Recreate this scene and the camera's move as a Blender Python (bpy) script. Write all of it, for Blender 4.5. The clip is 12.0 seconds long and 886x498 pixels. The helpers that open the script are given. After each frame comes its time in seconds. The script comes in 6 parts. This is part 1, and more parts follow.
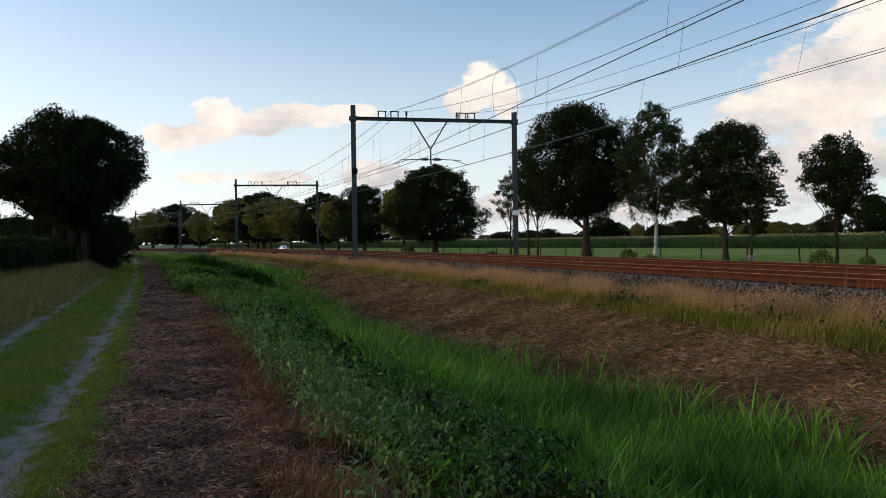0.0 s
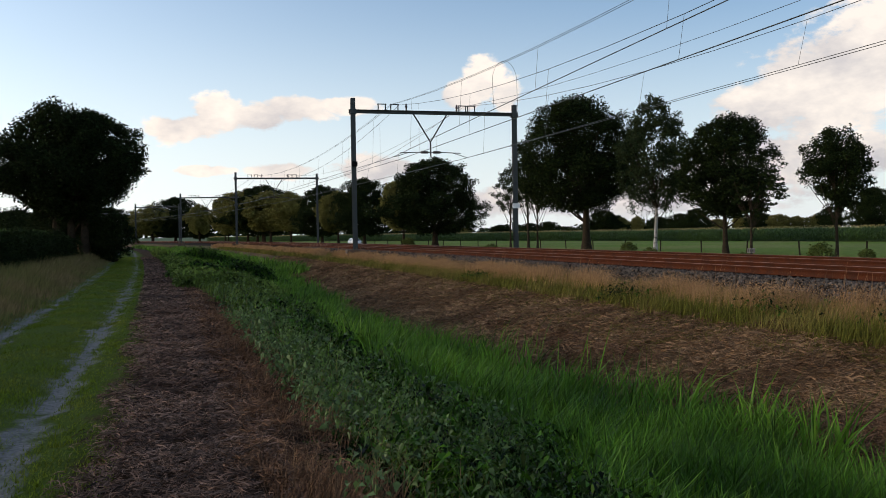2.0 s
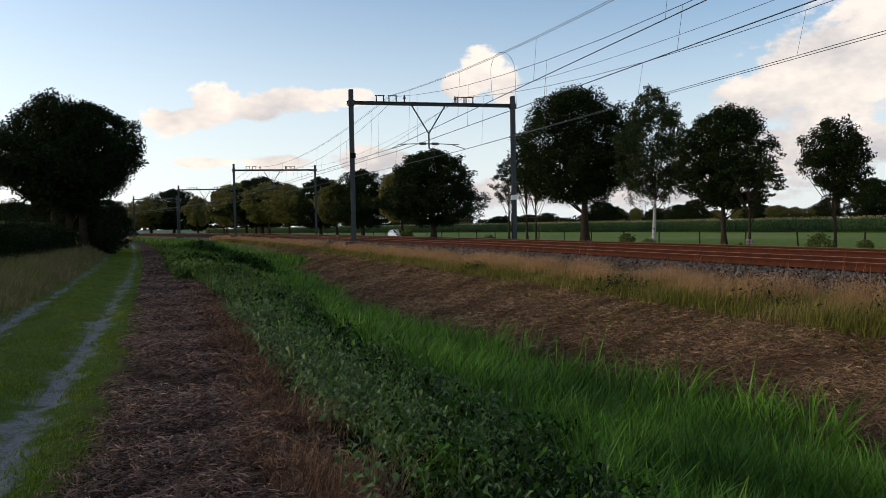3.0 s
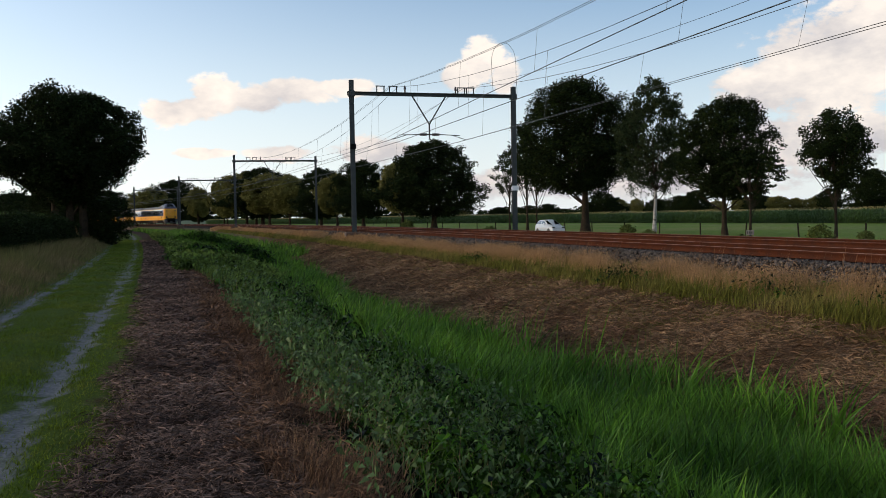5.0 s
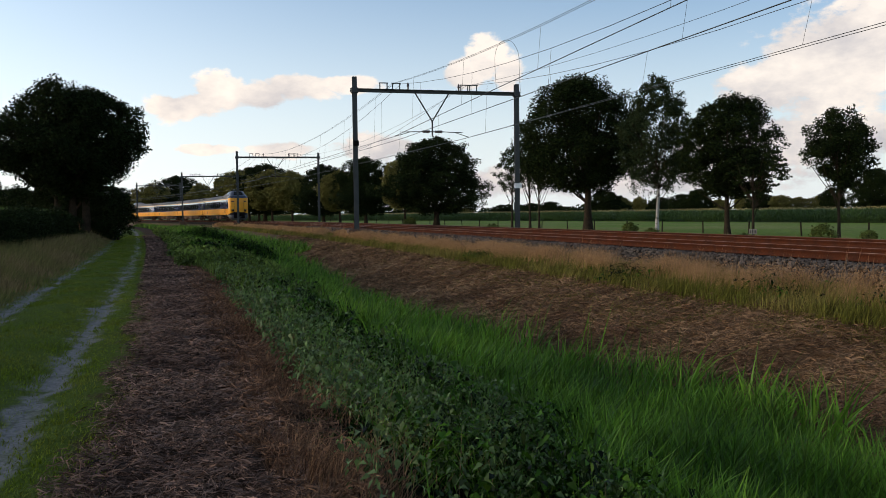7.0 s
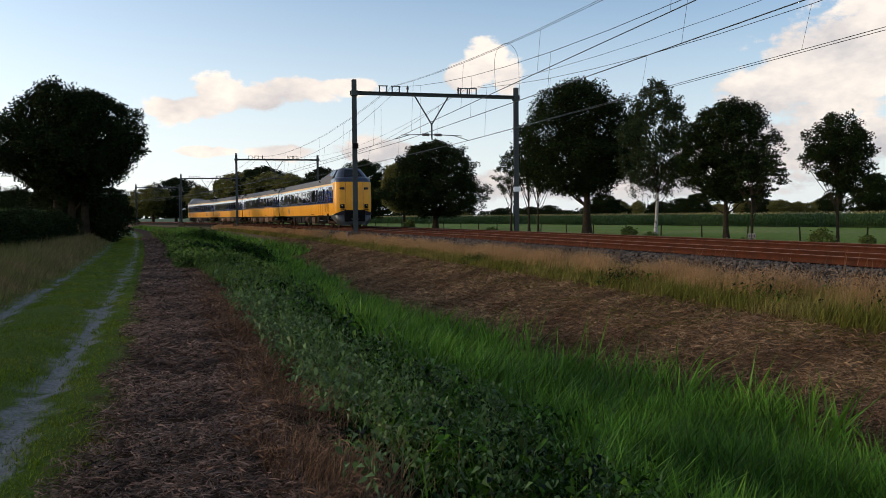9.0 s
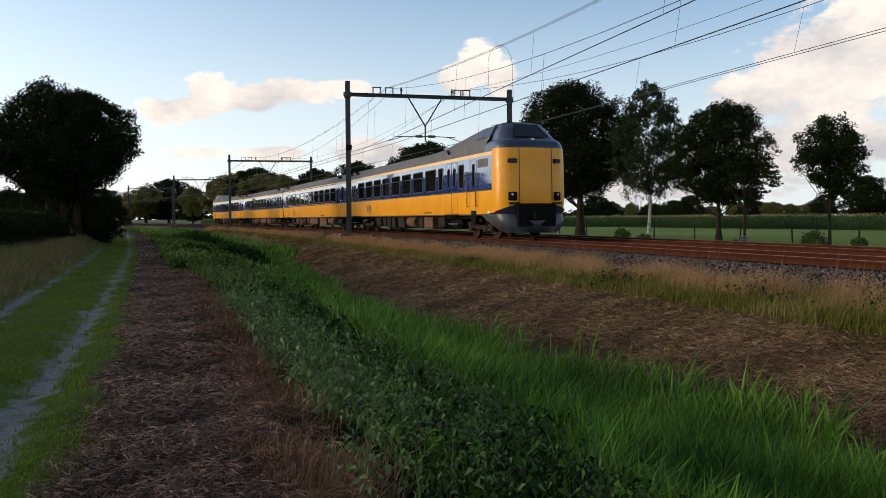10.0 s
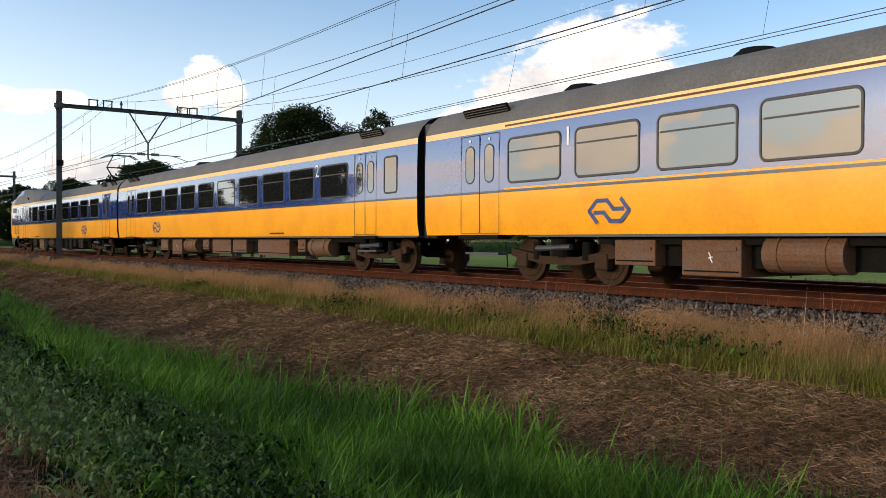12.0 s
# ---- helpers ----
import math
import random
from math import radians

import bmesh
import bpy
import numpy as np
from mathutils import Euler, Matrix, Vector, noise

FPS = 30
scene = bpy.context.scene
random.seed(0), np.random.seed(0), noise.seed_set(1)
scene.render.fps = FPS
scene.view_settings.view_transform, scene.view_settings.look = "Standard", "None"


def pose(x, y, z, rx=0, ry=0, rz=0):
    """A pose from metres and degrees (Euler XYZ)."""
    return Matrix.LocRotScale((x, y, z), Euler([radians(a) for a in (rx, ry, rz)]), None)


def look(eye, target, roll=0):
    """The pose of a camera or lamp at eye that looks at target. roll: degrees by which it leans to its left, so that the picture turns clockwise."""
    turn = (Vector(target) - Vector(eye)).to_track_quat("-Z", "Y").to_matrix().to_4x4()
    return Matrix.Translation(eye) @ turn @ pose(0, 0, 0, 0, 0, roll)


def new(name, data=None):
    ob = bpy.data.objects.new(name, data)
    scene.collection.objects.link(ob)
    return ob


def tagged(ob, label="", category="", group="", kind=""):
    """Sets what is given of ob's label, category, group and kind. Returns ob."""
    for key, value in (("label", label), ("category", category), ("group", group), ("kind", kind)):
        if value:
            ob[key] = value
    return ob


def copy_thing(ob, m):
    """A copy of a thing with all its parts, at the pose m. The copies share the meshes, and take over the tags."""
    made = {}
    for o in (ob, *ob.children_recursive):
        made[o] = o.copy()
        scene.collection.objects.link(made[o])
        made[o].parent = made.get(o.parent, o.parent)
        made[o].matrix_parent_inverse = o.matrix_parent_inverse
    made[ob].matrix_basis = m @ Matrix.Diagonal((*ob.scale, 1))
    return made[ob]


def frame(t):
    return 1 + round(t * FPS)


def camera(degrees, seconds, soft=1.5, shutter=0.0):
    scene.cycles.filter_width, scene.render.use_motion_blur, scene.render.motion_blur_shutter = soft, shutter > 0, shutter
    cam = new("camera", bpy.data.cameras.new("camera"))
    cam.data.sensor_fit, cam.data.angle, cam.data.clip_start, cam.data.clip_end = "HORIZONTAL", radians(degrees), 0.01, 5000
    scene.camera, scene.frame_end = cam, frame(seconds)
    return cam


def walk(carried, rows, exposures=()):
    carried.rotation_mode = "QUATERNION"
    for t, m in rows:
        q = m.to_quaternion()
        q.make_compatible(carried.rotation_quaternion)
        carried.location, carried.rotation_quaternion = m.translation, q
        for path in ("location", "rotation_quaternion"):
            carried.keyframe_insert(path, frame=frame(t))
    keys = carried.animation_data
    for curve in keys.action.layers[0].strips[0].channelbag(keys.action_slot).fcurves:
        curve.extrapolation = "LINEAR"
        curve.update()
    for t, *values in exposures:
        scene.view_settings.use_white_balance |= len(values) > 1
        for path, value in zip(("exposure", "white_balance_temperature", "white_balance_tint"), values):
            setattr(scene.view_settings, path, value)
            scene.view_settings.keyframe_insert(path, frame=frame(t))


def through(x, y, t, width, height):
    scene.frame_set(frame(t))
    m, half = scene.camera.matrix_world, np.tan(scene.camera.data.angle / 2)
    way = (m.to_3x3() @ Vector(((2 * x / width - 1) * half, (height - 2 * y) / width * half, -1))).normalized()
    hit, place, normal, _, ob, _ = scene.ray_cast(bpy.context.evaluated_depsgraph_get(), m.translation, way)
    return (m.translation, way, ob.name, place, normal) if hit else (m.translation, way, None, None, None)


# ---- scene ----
# World axes: x across the railway (to its far side), y along it, z up. The camera stands on the path.
EYE = 1.55
RAIL = 0.707          # top of the rails
NEAR, FAR = 12.83, 16.83   # centre lines of the two tracks
cam = camera(55.03, 12.0, soft=0.8)
TURNS = [
    (0, 89.418, 0.914, -16.71),
    (0.5, 89.35, 0.78, -16.69),
    (1, 89.29, 0.753, -16.66),
    (1.5, 89.164, 0.822, -16.697),
    (2, 88.947, 0.934, -16.715),
    (2.5, 88.69, 0.979, -16.735),
    (3, 88.377, 1.025, -16.816),
    (5, 87.765, 1.019, -16.781),
    (5.5, 87.654, 1.006, -16.706),
    (6, 87.627, 0.956, -16.669),
    (6.5, 87.601, 0.819, -16.659),
    (7, 87.585, 0.718, -16.615),
    (9, 87.79, 0.478, -16.678),
    (9.5, 87.831, 0.444, -16.842),
    (10, 87.901, 0.391, -17.119),
    (10.5, 88.064, 0.239, -17.556),
    (11, 88.318, 0.037, -18.633),
    (11.2, 88.506, -0.109, -19.383),
    (11.5, 88.858, -0.305, -22.743),
    (11.7, 89.099, -0.268, -26.666),
    (11.8, 89.246, -0.233, -29.125),
    (12, 89.475, -0.188, -35.1)]
walk(cam, [(t, pose(0, 0, EYE, a, b, c)) for t, a, b, c in TURNS], exposures=[(0, 0.0), (9.5, 0.0), (10.5, 0.1), (11.2, 0.18), (12.0, 0.32)])

# ---------------------------------------------------------------- light
SUN_AZ, SUN_EL = 286.0, 9.0     # degrees clockwise from +y, degrees up
world = bpy.data.worlds.new("sky")
scene.world = world
world.use_nodes = True


math_sin, math_cos = math.sin, math.cos


def build_sky():
    nt = world.node_tree
    nt.nodes.clear()
    N, K = nt.nodes.new, nt.links.new
    out, bg = N("ShaderNodeOutputWorld"), N("ShaderNodeBackground")
    sky = N("ShaderNodeTexSky")
    sky.sky_type, sky.sun_disc = "NISHITA", False
    sky.sun_elevation, sky.sun_rotation = radians(SUN_EL + 7), radians(SUN_AZ)
    sky.air_density, sky.dust_density, sky.ozone_density = 1.0, 0.6, 1.5
    co = N("ShaderNodeTexCoord")
    # cumulus: soft banks low over the horizon, broken up by noise
    sep = N("ShaderNodeSeparateXYZ")
    K(co.outputs["Generated"], sep.inputs[0])

    def math(op, a, b=None):
        n = N("ShaderNodeMath")
        n.operation = op
        if op == "MULTIPLY_ADD":
            n.inputs[2].default_value = 0.5
            K(a, n.inputs[0])
            n.inputs[1].default_value = b
            return n.outputs[0]
        for k, v in enumerate((a, b)):
            if v is None:
                continue
            if isinstance(v, (int, float)):
                n.inputs[k].default_value = v
            else:
                K(v, n.inputs[k])
        return n.outputs[0]

    az = math("ARCTAN2", sep.outputs[0], sep.outputs[1])
    el = math("ARCSINE", sep.outputs[2])
    flat = N("ShaderNodeCombineXYZ")
    K(az, flat.inputs[0])
    K(math("MULTIPLY", el, 1.7), flat.inputs[1])

    def fbm(scale, detail, rough, off=0.0, src=None):
        n = N("ShaderNodeTexNoise")
        n.inputs["Scale"].default_value, n.inputs["Detail"].default_value, n.inputs["Roughness"].default_value = scale, detail, rough
        m = N("ShaderNodeMapping")
        m.inputs["Location"].default_value = (off, off * 0.7, off)
        K(src or flat.outputs[0], m.inputs[0])
        K(m.outputs[0], n.inputs["Vector"])
        return n.outputs[0]

    edge = fbm(24, 8, 0.60)
    billow = fbm(9, 5, 0.6, 3.1)
    total = None
    for a, e, wa, we in CLOUDS:
        da = math("DIVIDE", math("SUBTRACT", az, radians(a)), radians(wa))
        de = math("DIVIDE", math("SUBTRACT", el, radians(e)), radians(we))
        d = math("SQRT", math("ADD", math("MULTIPLY", da, da), math("MULTIPLY", de, de)))
        v = math("SUBTRACT", 1.0, d)
        total = v if total is None else math("MAXIMUM", total, v)
    dens = math("ADD", total, math("MULTIPLY", math("SUBTRACT", edge, 0.5), 1.45))
    dens = math("ADD", dens, math("MULTIPLY", math("SUBTRACT", billow, 0.5), 0.9))
    mask = N("ShaderNodeMapRange")
    mask.interpolation_type = "SMOOTHSTEP"
    mask.inputs["From Min"].default_value, mask.inputs["From Max"].default_value = 0.04, 0.34
    K(dens, mask.inputs["Value"])
    up = N("ShaderNodeMapRange")          # no clouds below the ground line
    up.inputs["From Min"].default_value, up.inputs["From Max"].default_value = -0.01, 0.03
    K(el, up.inputs["Value"])
    tone = N("ShaderNodeValToRGB")
    tone.color_ramp.elements[0].position, tone.color_ramp.elements[0].color = 0.36, (*CLOUD_SHADE, 1)
    tone.color_ramp.elements[1].position, tone.color_ramp.elements[1].color = 0.62, (*CLOUD_LIT, 1)
    body = math("ADD", math("MULTIPLY", billow, 0.75), math("MULTIPLY", edge, 0.25))
    K(math("ADD", body, math("MULTIPLY", math("SUBTRACT", el, 0.13), 1.1)), tone.inputs[0])
    # haze that pales the sky towards the horizon
    haze = N("ShaderNodeMapRange")
    haze.inputs["From Min"].default_value, haze.inputs["From Max"].default_value = 0.30, -0.03
    haze.inputs["To Max"].default_value = 0.85
    haze.interpolation_type = "SMOOTHSTEP"
    K(el, haze.inputs["Value"])
    lift = N("ShaderNodeVectorMath")
    lift.operation = "MULTIPLY"
    lift.inputs[1].default_value = SKY_GAIN
    K(sky.outputs[0], lift.inputs[0])
    pale = N("ShaderNodeMix")
    pale.data_type = "RGBA"
    pale.inputs["B"].default_value = (*HAZE, 1)
    K(haze.outputs[0], pale.inputs["Factor"])
    K(lift.outputs[0], pale.inputs["A"])
    mix = N("ShaderNodeMix")
    mix.data_type = "RGBA"
    K(math("MULTIPLY", math("MULTIPLY", mask.outputs[0], up.outputs[0]), 0.93), mix.inputs["Factor"])
    # the sky brightens broadly towards the sun
    dot = N("ShaderNodeVectorMath")
    dot.operation = "DOT_PRODUCT"
    dot.inputs[1].default_value = (math_sin(radians(SUN_AZ)), math_cos(radians(SUN_AZ)), 0.12)
    K(co.outputs["Generated"], dot.inputs[0])
    near = math("POWER", math("MULTIPLY_ADD", dot.outputs["Value"], 0.5), 3.0)
    glow = N("ShaderNodeVectorMath")
    glow.operation = "SCALE"
    glow.inputs[0].default_value = GLOW
    K(near, glow.inputs["Scale"])
    both = N("ShaderNodeVectorMath")
    K(pale.outputs["Result"], both.inputs[0])
    K(glow.outputs[0], both.inputs[1])
    K(both.outputs[0], mix.inputs["A"])
    gilt = N("ShaderNodeVectorMath")
    gilt.operation = "SCALE"
    gilt.inputs[0].default_value = GILT
    K(math("MULTIPLY", near, near), gilt.inputs["Scale"])
    lit = N("ShaderNodeVectorMath")
    K(tone.outputs[0], lit.inputs[0])
    K(gilt.outputs[0], lit.inputs[1])
    K(lit.outputs[0], mix.inputs["B"])
    K(mix.outputs["Result"], bg.inputs["Color"])
    bg.inputs["Strength"].default_value = SKY_STRENGTH
    K(bg.outputs[0], out.inputs[0])


SKY_STRENGTH = 0.1
SKY_GAIN = (1.42, 1.58, 1.74)
GLOW = (6.5, 6.1, 5.4)
GILT = (20.0, 14.5, 8.6)
HAZE = (8.4, 8.9, 9.4)
CLOUD_LIT, CLOUD_SHADE = (11.0, 9.8, 8.7), (5.9, 5.6, 5.8)
# azimuth (clockwise from +y), elevation, half width, half height, in degrees
CLOUDS = [(-0.8, 6.9, 2.1, 1.1), (0.8, 7.2, 2.2, 1.0), (2.2, 8.0, 2.2, 1.6), (4.6, 7.8, 2.4, 1.2), (7.0, 8.3, 3.0, 1.1), (10.4, 8.6, 2.6, 0.7), (6.0, 4.3, 2.2, 0.7), (12.4, 4.4, 3.4, 1.2), (18.3, 9.2, 1.7, 1.3), (19.6, 10.1, 1.6, 1.8), (21.0, 9.2, 1.3, 1.3),
          (41.0, 8.9, 5.2, 3.9), (37.4, 7.8, 3.4, 2.0), (46.0, 11.0, 6.0, 4.6), (40.0, 4.2, 9.0, 1.9), (28.0, 2.0, 14.0, 1.4), (1.0, 4.3, 2.0, 0.4),
          (56.0, 7.0, 6.0, 3.0), (72.0, 8.0, 9.0, 5.0), (-34.0, 6.0, 6.0, 2.2), (-62.0, 5.0, 9.0, 3.2), (-45.0, 6.5, 6.0, 2.6), (-52.0, 2.0, 10.0, 1.2), (-43.0, 10.0, 2.5, 1.0), (-50.0, 9.0, 3.0, 1.5), (-57.0, 11.0, 3.5, 1.3), (-64.0, 9.5, 3.0, 1.6),
          (-80.0, 11.0, 9.0, 3.5), (-110.0, 13.0, 18.0, 6.0), (-150.0, 10.0, 17.0, 6.0), (130.0, 11.0, 18.0, 6.0)]
build_sky()

sun_data = bpy.data.lights.new("sun", "SUN")
sun_data.energy, sun_data.angle, sun_data.color = 1.6, radians(4), (1.0, 0.80, 0.58)
sun = new("sun", sun_data)
sun.matrix_world = look((0, 0, 0), (-math.sin(radians(SUN_AZ)) * math.cos(radians(SUN_EL)),
                                    -math.cos(radians(SUN_AZ)) * math.cos(radians(SUN_EL)), -math.sin(radians(SUN_EL))))
scene.view_settings.exposure = 0.0

# ---------------------------------------------------------------- tools
def bend(s):
    """Sideways shift of the railway, which curves off to the left in the distance."""
    e = min(max(0.0, s - 5.9), 256.0)
    v = -(e * e * 0.541e-3 / 2 + e ** 3 * 1.016e-6)
    if s > 261.9:
        v -= (s - 261.9) * (256 * 0.541e-3 + 3 * 256 ** 2 * 1.016e-6)
    return v


def bend_np(s):
    e = np.clip(s - 5.9, 0, 256.0)
    return -(e * e * 0.541e-3 / 2 + e ** 3 * 1.016e-6) - np.maximum(0, s - 261.9) * (256 * 0.541e-3 + 3 * 256 ** 2 * 1.016e-6)


PROFILE = [(-400, 0.0), (-60, 0.05), (-9, 0.12), (-5.5, 0.10), (-4.2, 0.05), (-3.2, 0.0), (-2.78, -0.05), (-2.45, 0.0), (-2.05, 0.04), (-1.6, 0.0),
           (-1.28, -0.05), (-0.95, 0.0), (0.6, 0.0), (1.4, -0.10), (2.6, -0.40), (3.8, -0.85), (4.6, -1.0), (5.4, -0.95), (6.6, -0.66), (8.0, -0.30),
           (9.3, -0.05), (10.2, 0.04), (10.75, 0.22), (11.25, 0.50), (18.4, 0.50), (18.9, 0.22), (19.5, 0.0), (24, -0.30), (33, -0.50), (36, -0.55),
           (42, -0.55), (46, -0.65), (90, -0.65), (400, -0.7)]
PL, PZ = np.array([a for a, b in PROFILE]), np.array([b for a, b in PROFILE])


def across(l, s):
    """The strips by the path draw away from the railway with the distance."""
    return np.asarray(l) + 0.021 * np.clip(np.asarray(s, float) - 10, 0, 60) * np.clip((5 - np.asarray(l)) / 4, 0, 1)


def place(l, s):
    """Where a strip's own coordinate lies across the railway."""
    return np.asarray(l) - 0.021 * np.clip(np.asarray(s, float) - 10, 0, 60) * np.clip((5 - np.asarray(l)) / 4, 0, 1)


def lie(l, s):
    """Height of the ground, without its roughness."""
    l = across(l, s)
    k = np.clip((np.asarray(s, float) - 70) / 90, 0, 1)          # the ditch and the bank even out in the distance
    z = np.interp(l, PL, PZ)
    dip = (np.asarray(l) > 0.6) & (np.asarray(l) < 9.3)
    return np.where(dip, z * (1 - 0.6 * k), z)


def mesh_np(name, verts, faces, mats=(), uv=None, smooth=False, mat_index=None):
    """A mesh from arrays: faces is an n x 3 or n x 4 array."""
    me = bpy.data.meshes.new(name)
    faces = np.asarray(faces, np.int32)
    n, k = faces.shape
    me.vertices.add(len(verts))
    me.vertices.foreach_set("co", np.asarray(verts, np.float32).ravel())
    me.loops.add(n * k)
    me.loops.foreach_set("vertex_index", faces.ravel())
    me.polygons.add(n)
    me.polygons.foreach_set("loop_start", np.arange(0, n * k, k, dtype=np.int32))
    if smooth:
        me.polygons.foreach_set("use_smooth", np.ones(n, bool))
    for m in mats:
        me.materials.append(m)
    if mat_index is not None:
        me.polygons.foreach_set("material_index", np.asarray(mat_index, np.int32))
    if uv is not None:
        layer = me.uv_layers.new(name="plan")
        layer.data.foreach_set("uv", np.asarray(uv, np.float32)[faces.ravel()].ravel())
    me.update(calc_edges=True)
    return me


def part(name, bm, material, parent=None, label="", smooth=False):
    me = bpy.data.meshes.new(name)
    if smooth:
        for f in bm.faces:
            f.smooth = True
    bm.to_mesh(me)
    bm.free()
    me.materials.append(material)
    ob = new(name, me)
    ob.parent = parent
    if label:
        ob["label"] = label
    return ob


def thing(name, label, category, group="", kind=""):
    return tagged(new(name), label, category, group, kind)


def box(bm, x0, x1, y0, y1, z0, z1, bevel=0.0):
    g = bmesh.ops.create_cube(bm, size=1.0, matrix=Matrix.LocRotScale(((x0 + x1) / 2, (y0 + y1) / 2, (z0 + z1) / 2), None, (x1 - x0, y1 - y0, z1 - z0)))
    if bevel:
        vs = set(g["verts"])
        bmesh.ops.bevel(bm, geom=[e for e in bm.edges if e.verts[0] in vs and e.verts[1] in vs], offset=bevel, segments=2, affect="EDGES", profile=0.5)
    return bm


def boxed(*a, **k):
    return box(bmesh.new(), *a, **k)


def cyl(bm, p, q, r0, r1=None, n=12):
    p, q = Vector(p), Vector(q)
    d = q - p
    m = Matrix.Translation((p + q) / 2) @ d.to_track_quat("Z", "Y").to_matrix().to_4x4()
    bmesh.ops.create_cone(bm, cap_ends=True, segments=n, radius1=r0, radius2=r0 if r1 is None else r1, depth=d.length, matrix=m)
    return bm


def tube_np(path, r, n=6):
    """Vertices and quads of a tube along a path (k x 3), r a number or one per point."""
    path = np.asarray(path, float)
    k = len(path)
    r = np.broadcast_to(np.asarray(r, float), (k,))
    t = np.gradient(path, axis=0)
    t /= np.linalg.norm(t, axis=1)[:, None] + 1e-9
    ref = np.where(np.abs(t[:, 2:3]) > 0.9, np.array([[1.0, 0, 0]]), np.array([[0, 0, 1.0]]))
    a = np.cross(t, ref)
    a /= np.linalg.norm(a, axis=1)[:, None] + 1e-9
    b = np.cross(t, a)
    ang = np.arange(n) * 2 * np.pi / n
    v = path[:, None] + r[:, None, None] * (a[:, None] * np.cos(ang)[None, :, None] + b[:, None] * np.sin(ang)[None, :, None])
    i = np.arange(k - 1)[:, None] * n
    j = np.arange(n)[None]
    f = np.stack([i + j, i + (j + 1) % n, i + n + (j + 1) % n, i + n + j], -1).reshape(-1, 4)
    return v.reshape(-1, 3), f


def join_np(pieces):
    vs, fs, o = [], [], 0
    for v, f in pieces:
        vs.append(v)
        fs.append(f + o)
        o += len(v)
    return np.concatenate(vs), np.concatenate(fs)


# ---------------------------------------------------------------- materials
def material(name, color, rough=0.6, metal=0.0, vary=0.25, scale=6.0, fine=60.0, bump=0.15, coat=0.0, second=None, island=0.0, obj=0.0, spec=0.5, through=0.0, mix_at=(0.42, 0.62)):
    """Paint, wood, leaf, stone: a base colour broken by noise at two scales, with fine relief."""
    m = bpy.data.materials.new(name)
    m.use_nodes = True
    nt = m.node_tree
    N, K = nt.nodes.new, nt.links.new
    b = nt.nodes["Principled BSDF"]
    b.inputs["Roughness"].default_value, b.inputs["Metallic"].default_value = rough, metal
    b.inputs["Coat Weight"].default_value, b.inputs["Coat Roughness"].default_value = coat, 0.04
    b.inputs["Specular IOR Level"].default_value = spec
    co = N("ShaderNodeTexCoord")
    n1, n2 = N("ShaderNodeTexNoise"), N("ShaderNodeTexNoise")
    n1.inputs["Scale"].default_value, n1.inputs["Detail"].default_value = scale, 4
    n2.inputs["Scale"].default_value, n2.inputs["Detail"].default_value = fine, 3
    K(co.outputs["Object"], n1.inputs["Vector"])
    K(co.outputs["Object"], n2.inputs["Vector"])
    mixc = N("ShaderNodeMix")
    mixc.data_type = "RGBA"
    mixc.inputs["A"].default_value = (*color, 1)
    mixc.inputs["B"].default_value = (*(second or tuple(c * 0.6 for c in color)), 1)
    rng = N("ShaderNodeMapRange")
    rng.inputs["From Min"].default_value, rng.inputs["From Max"].default_value = mix_at
    rng.inputs["To Max"].default_value = 1.0 if second else vary * 2
    K(n1.outputs[0], rng.inputs["Value"])
    K(rng.outputs[0], mixc.inputs["Factor"])
    hsv = N("ShaderNodeHueSaturation")
    K(mixc.outputs["Result"], hsv.inputs["Color"])
    val = N("ShaderNodeMapRange")
    val.inputs["From Min"].default_value, val.inputs["From Max"].default_value = 0.3, 0.7
    val.inputs["To Min"].default_value, val.inputs["To Max"].default_value = 1 - vary, 1 + vary
    K(n2.outputs[0], val.inputs["Value"])
    last = val.outputs[0]
    for kind, amount in (("island", island), ("obj", obj)):
        if amount:
            g = N("ShaderNodeNewGeometry") if kind == "island" else N("ShaderNodeObjectInfo")
            r = N("ShaderNodeMapRange")
            r.inputs["To Min"].default_value, r.inputs["To Max"].default_value = 1 - amount, 1 + amount
            K(g.outputs["Random Per Island" if kind == "island" else "Random"], r.inputs["Value"])
            mul = N("ShaderNodeMath")
            mul.operation = "MULTIPLY"
            K(last, mul.inputs[0])
            K(r.outputs[0], mul.inputs[1])
            last = mul.outputs[0]
    K(last, hsv.inputs["Value"])
    K(hsv.outputs[0], b.inputs["Base Color"])
    if bump:
        bp = N("ShaderNodeBump")
        bp.inputs["Strength"].default_value, bp.inputs["Distance"].default_value = bump, 0.02
        K(n2.outputs[0], bp.inputs["Height"])
        K(bp.outputs[0], b.inputs["Normal"])
    if through:
        tr, add = N("ShaderNodeBsdfTranslucent"), N("ShaderNodeMixShader")
        add.inputs[0].default_value = through
        K(hsv.outputs[0], tr.inputs["Color"])
        K(b.outputs[0], add.inputs[1])
        K(tr.outputs[0], add.inputs[2])
        K(add.outputs[0], nt.nodes["Material Output"].inputs["Surface"])
    return m


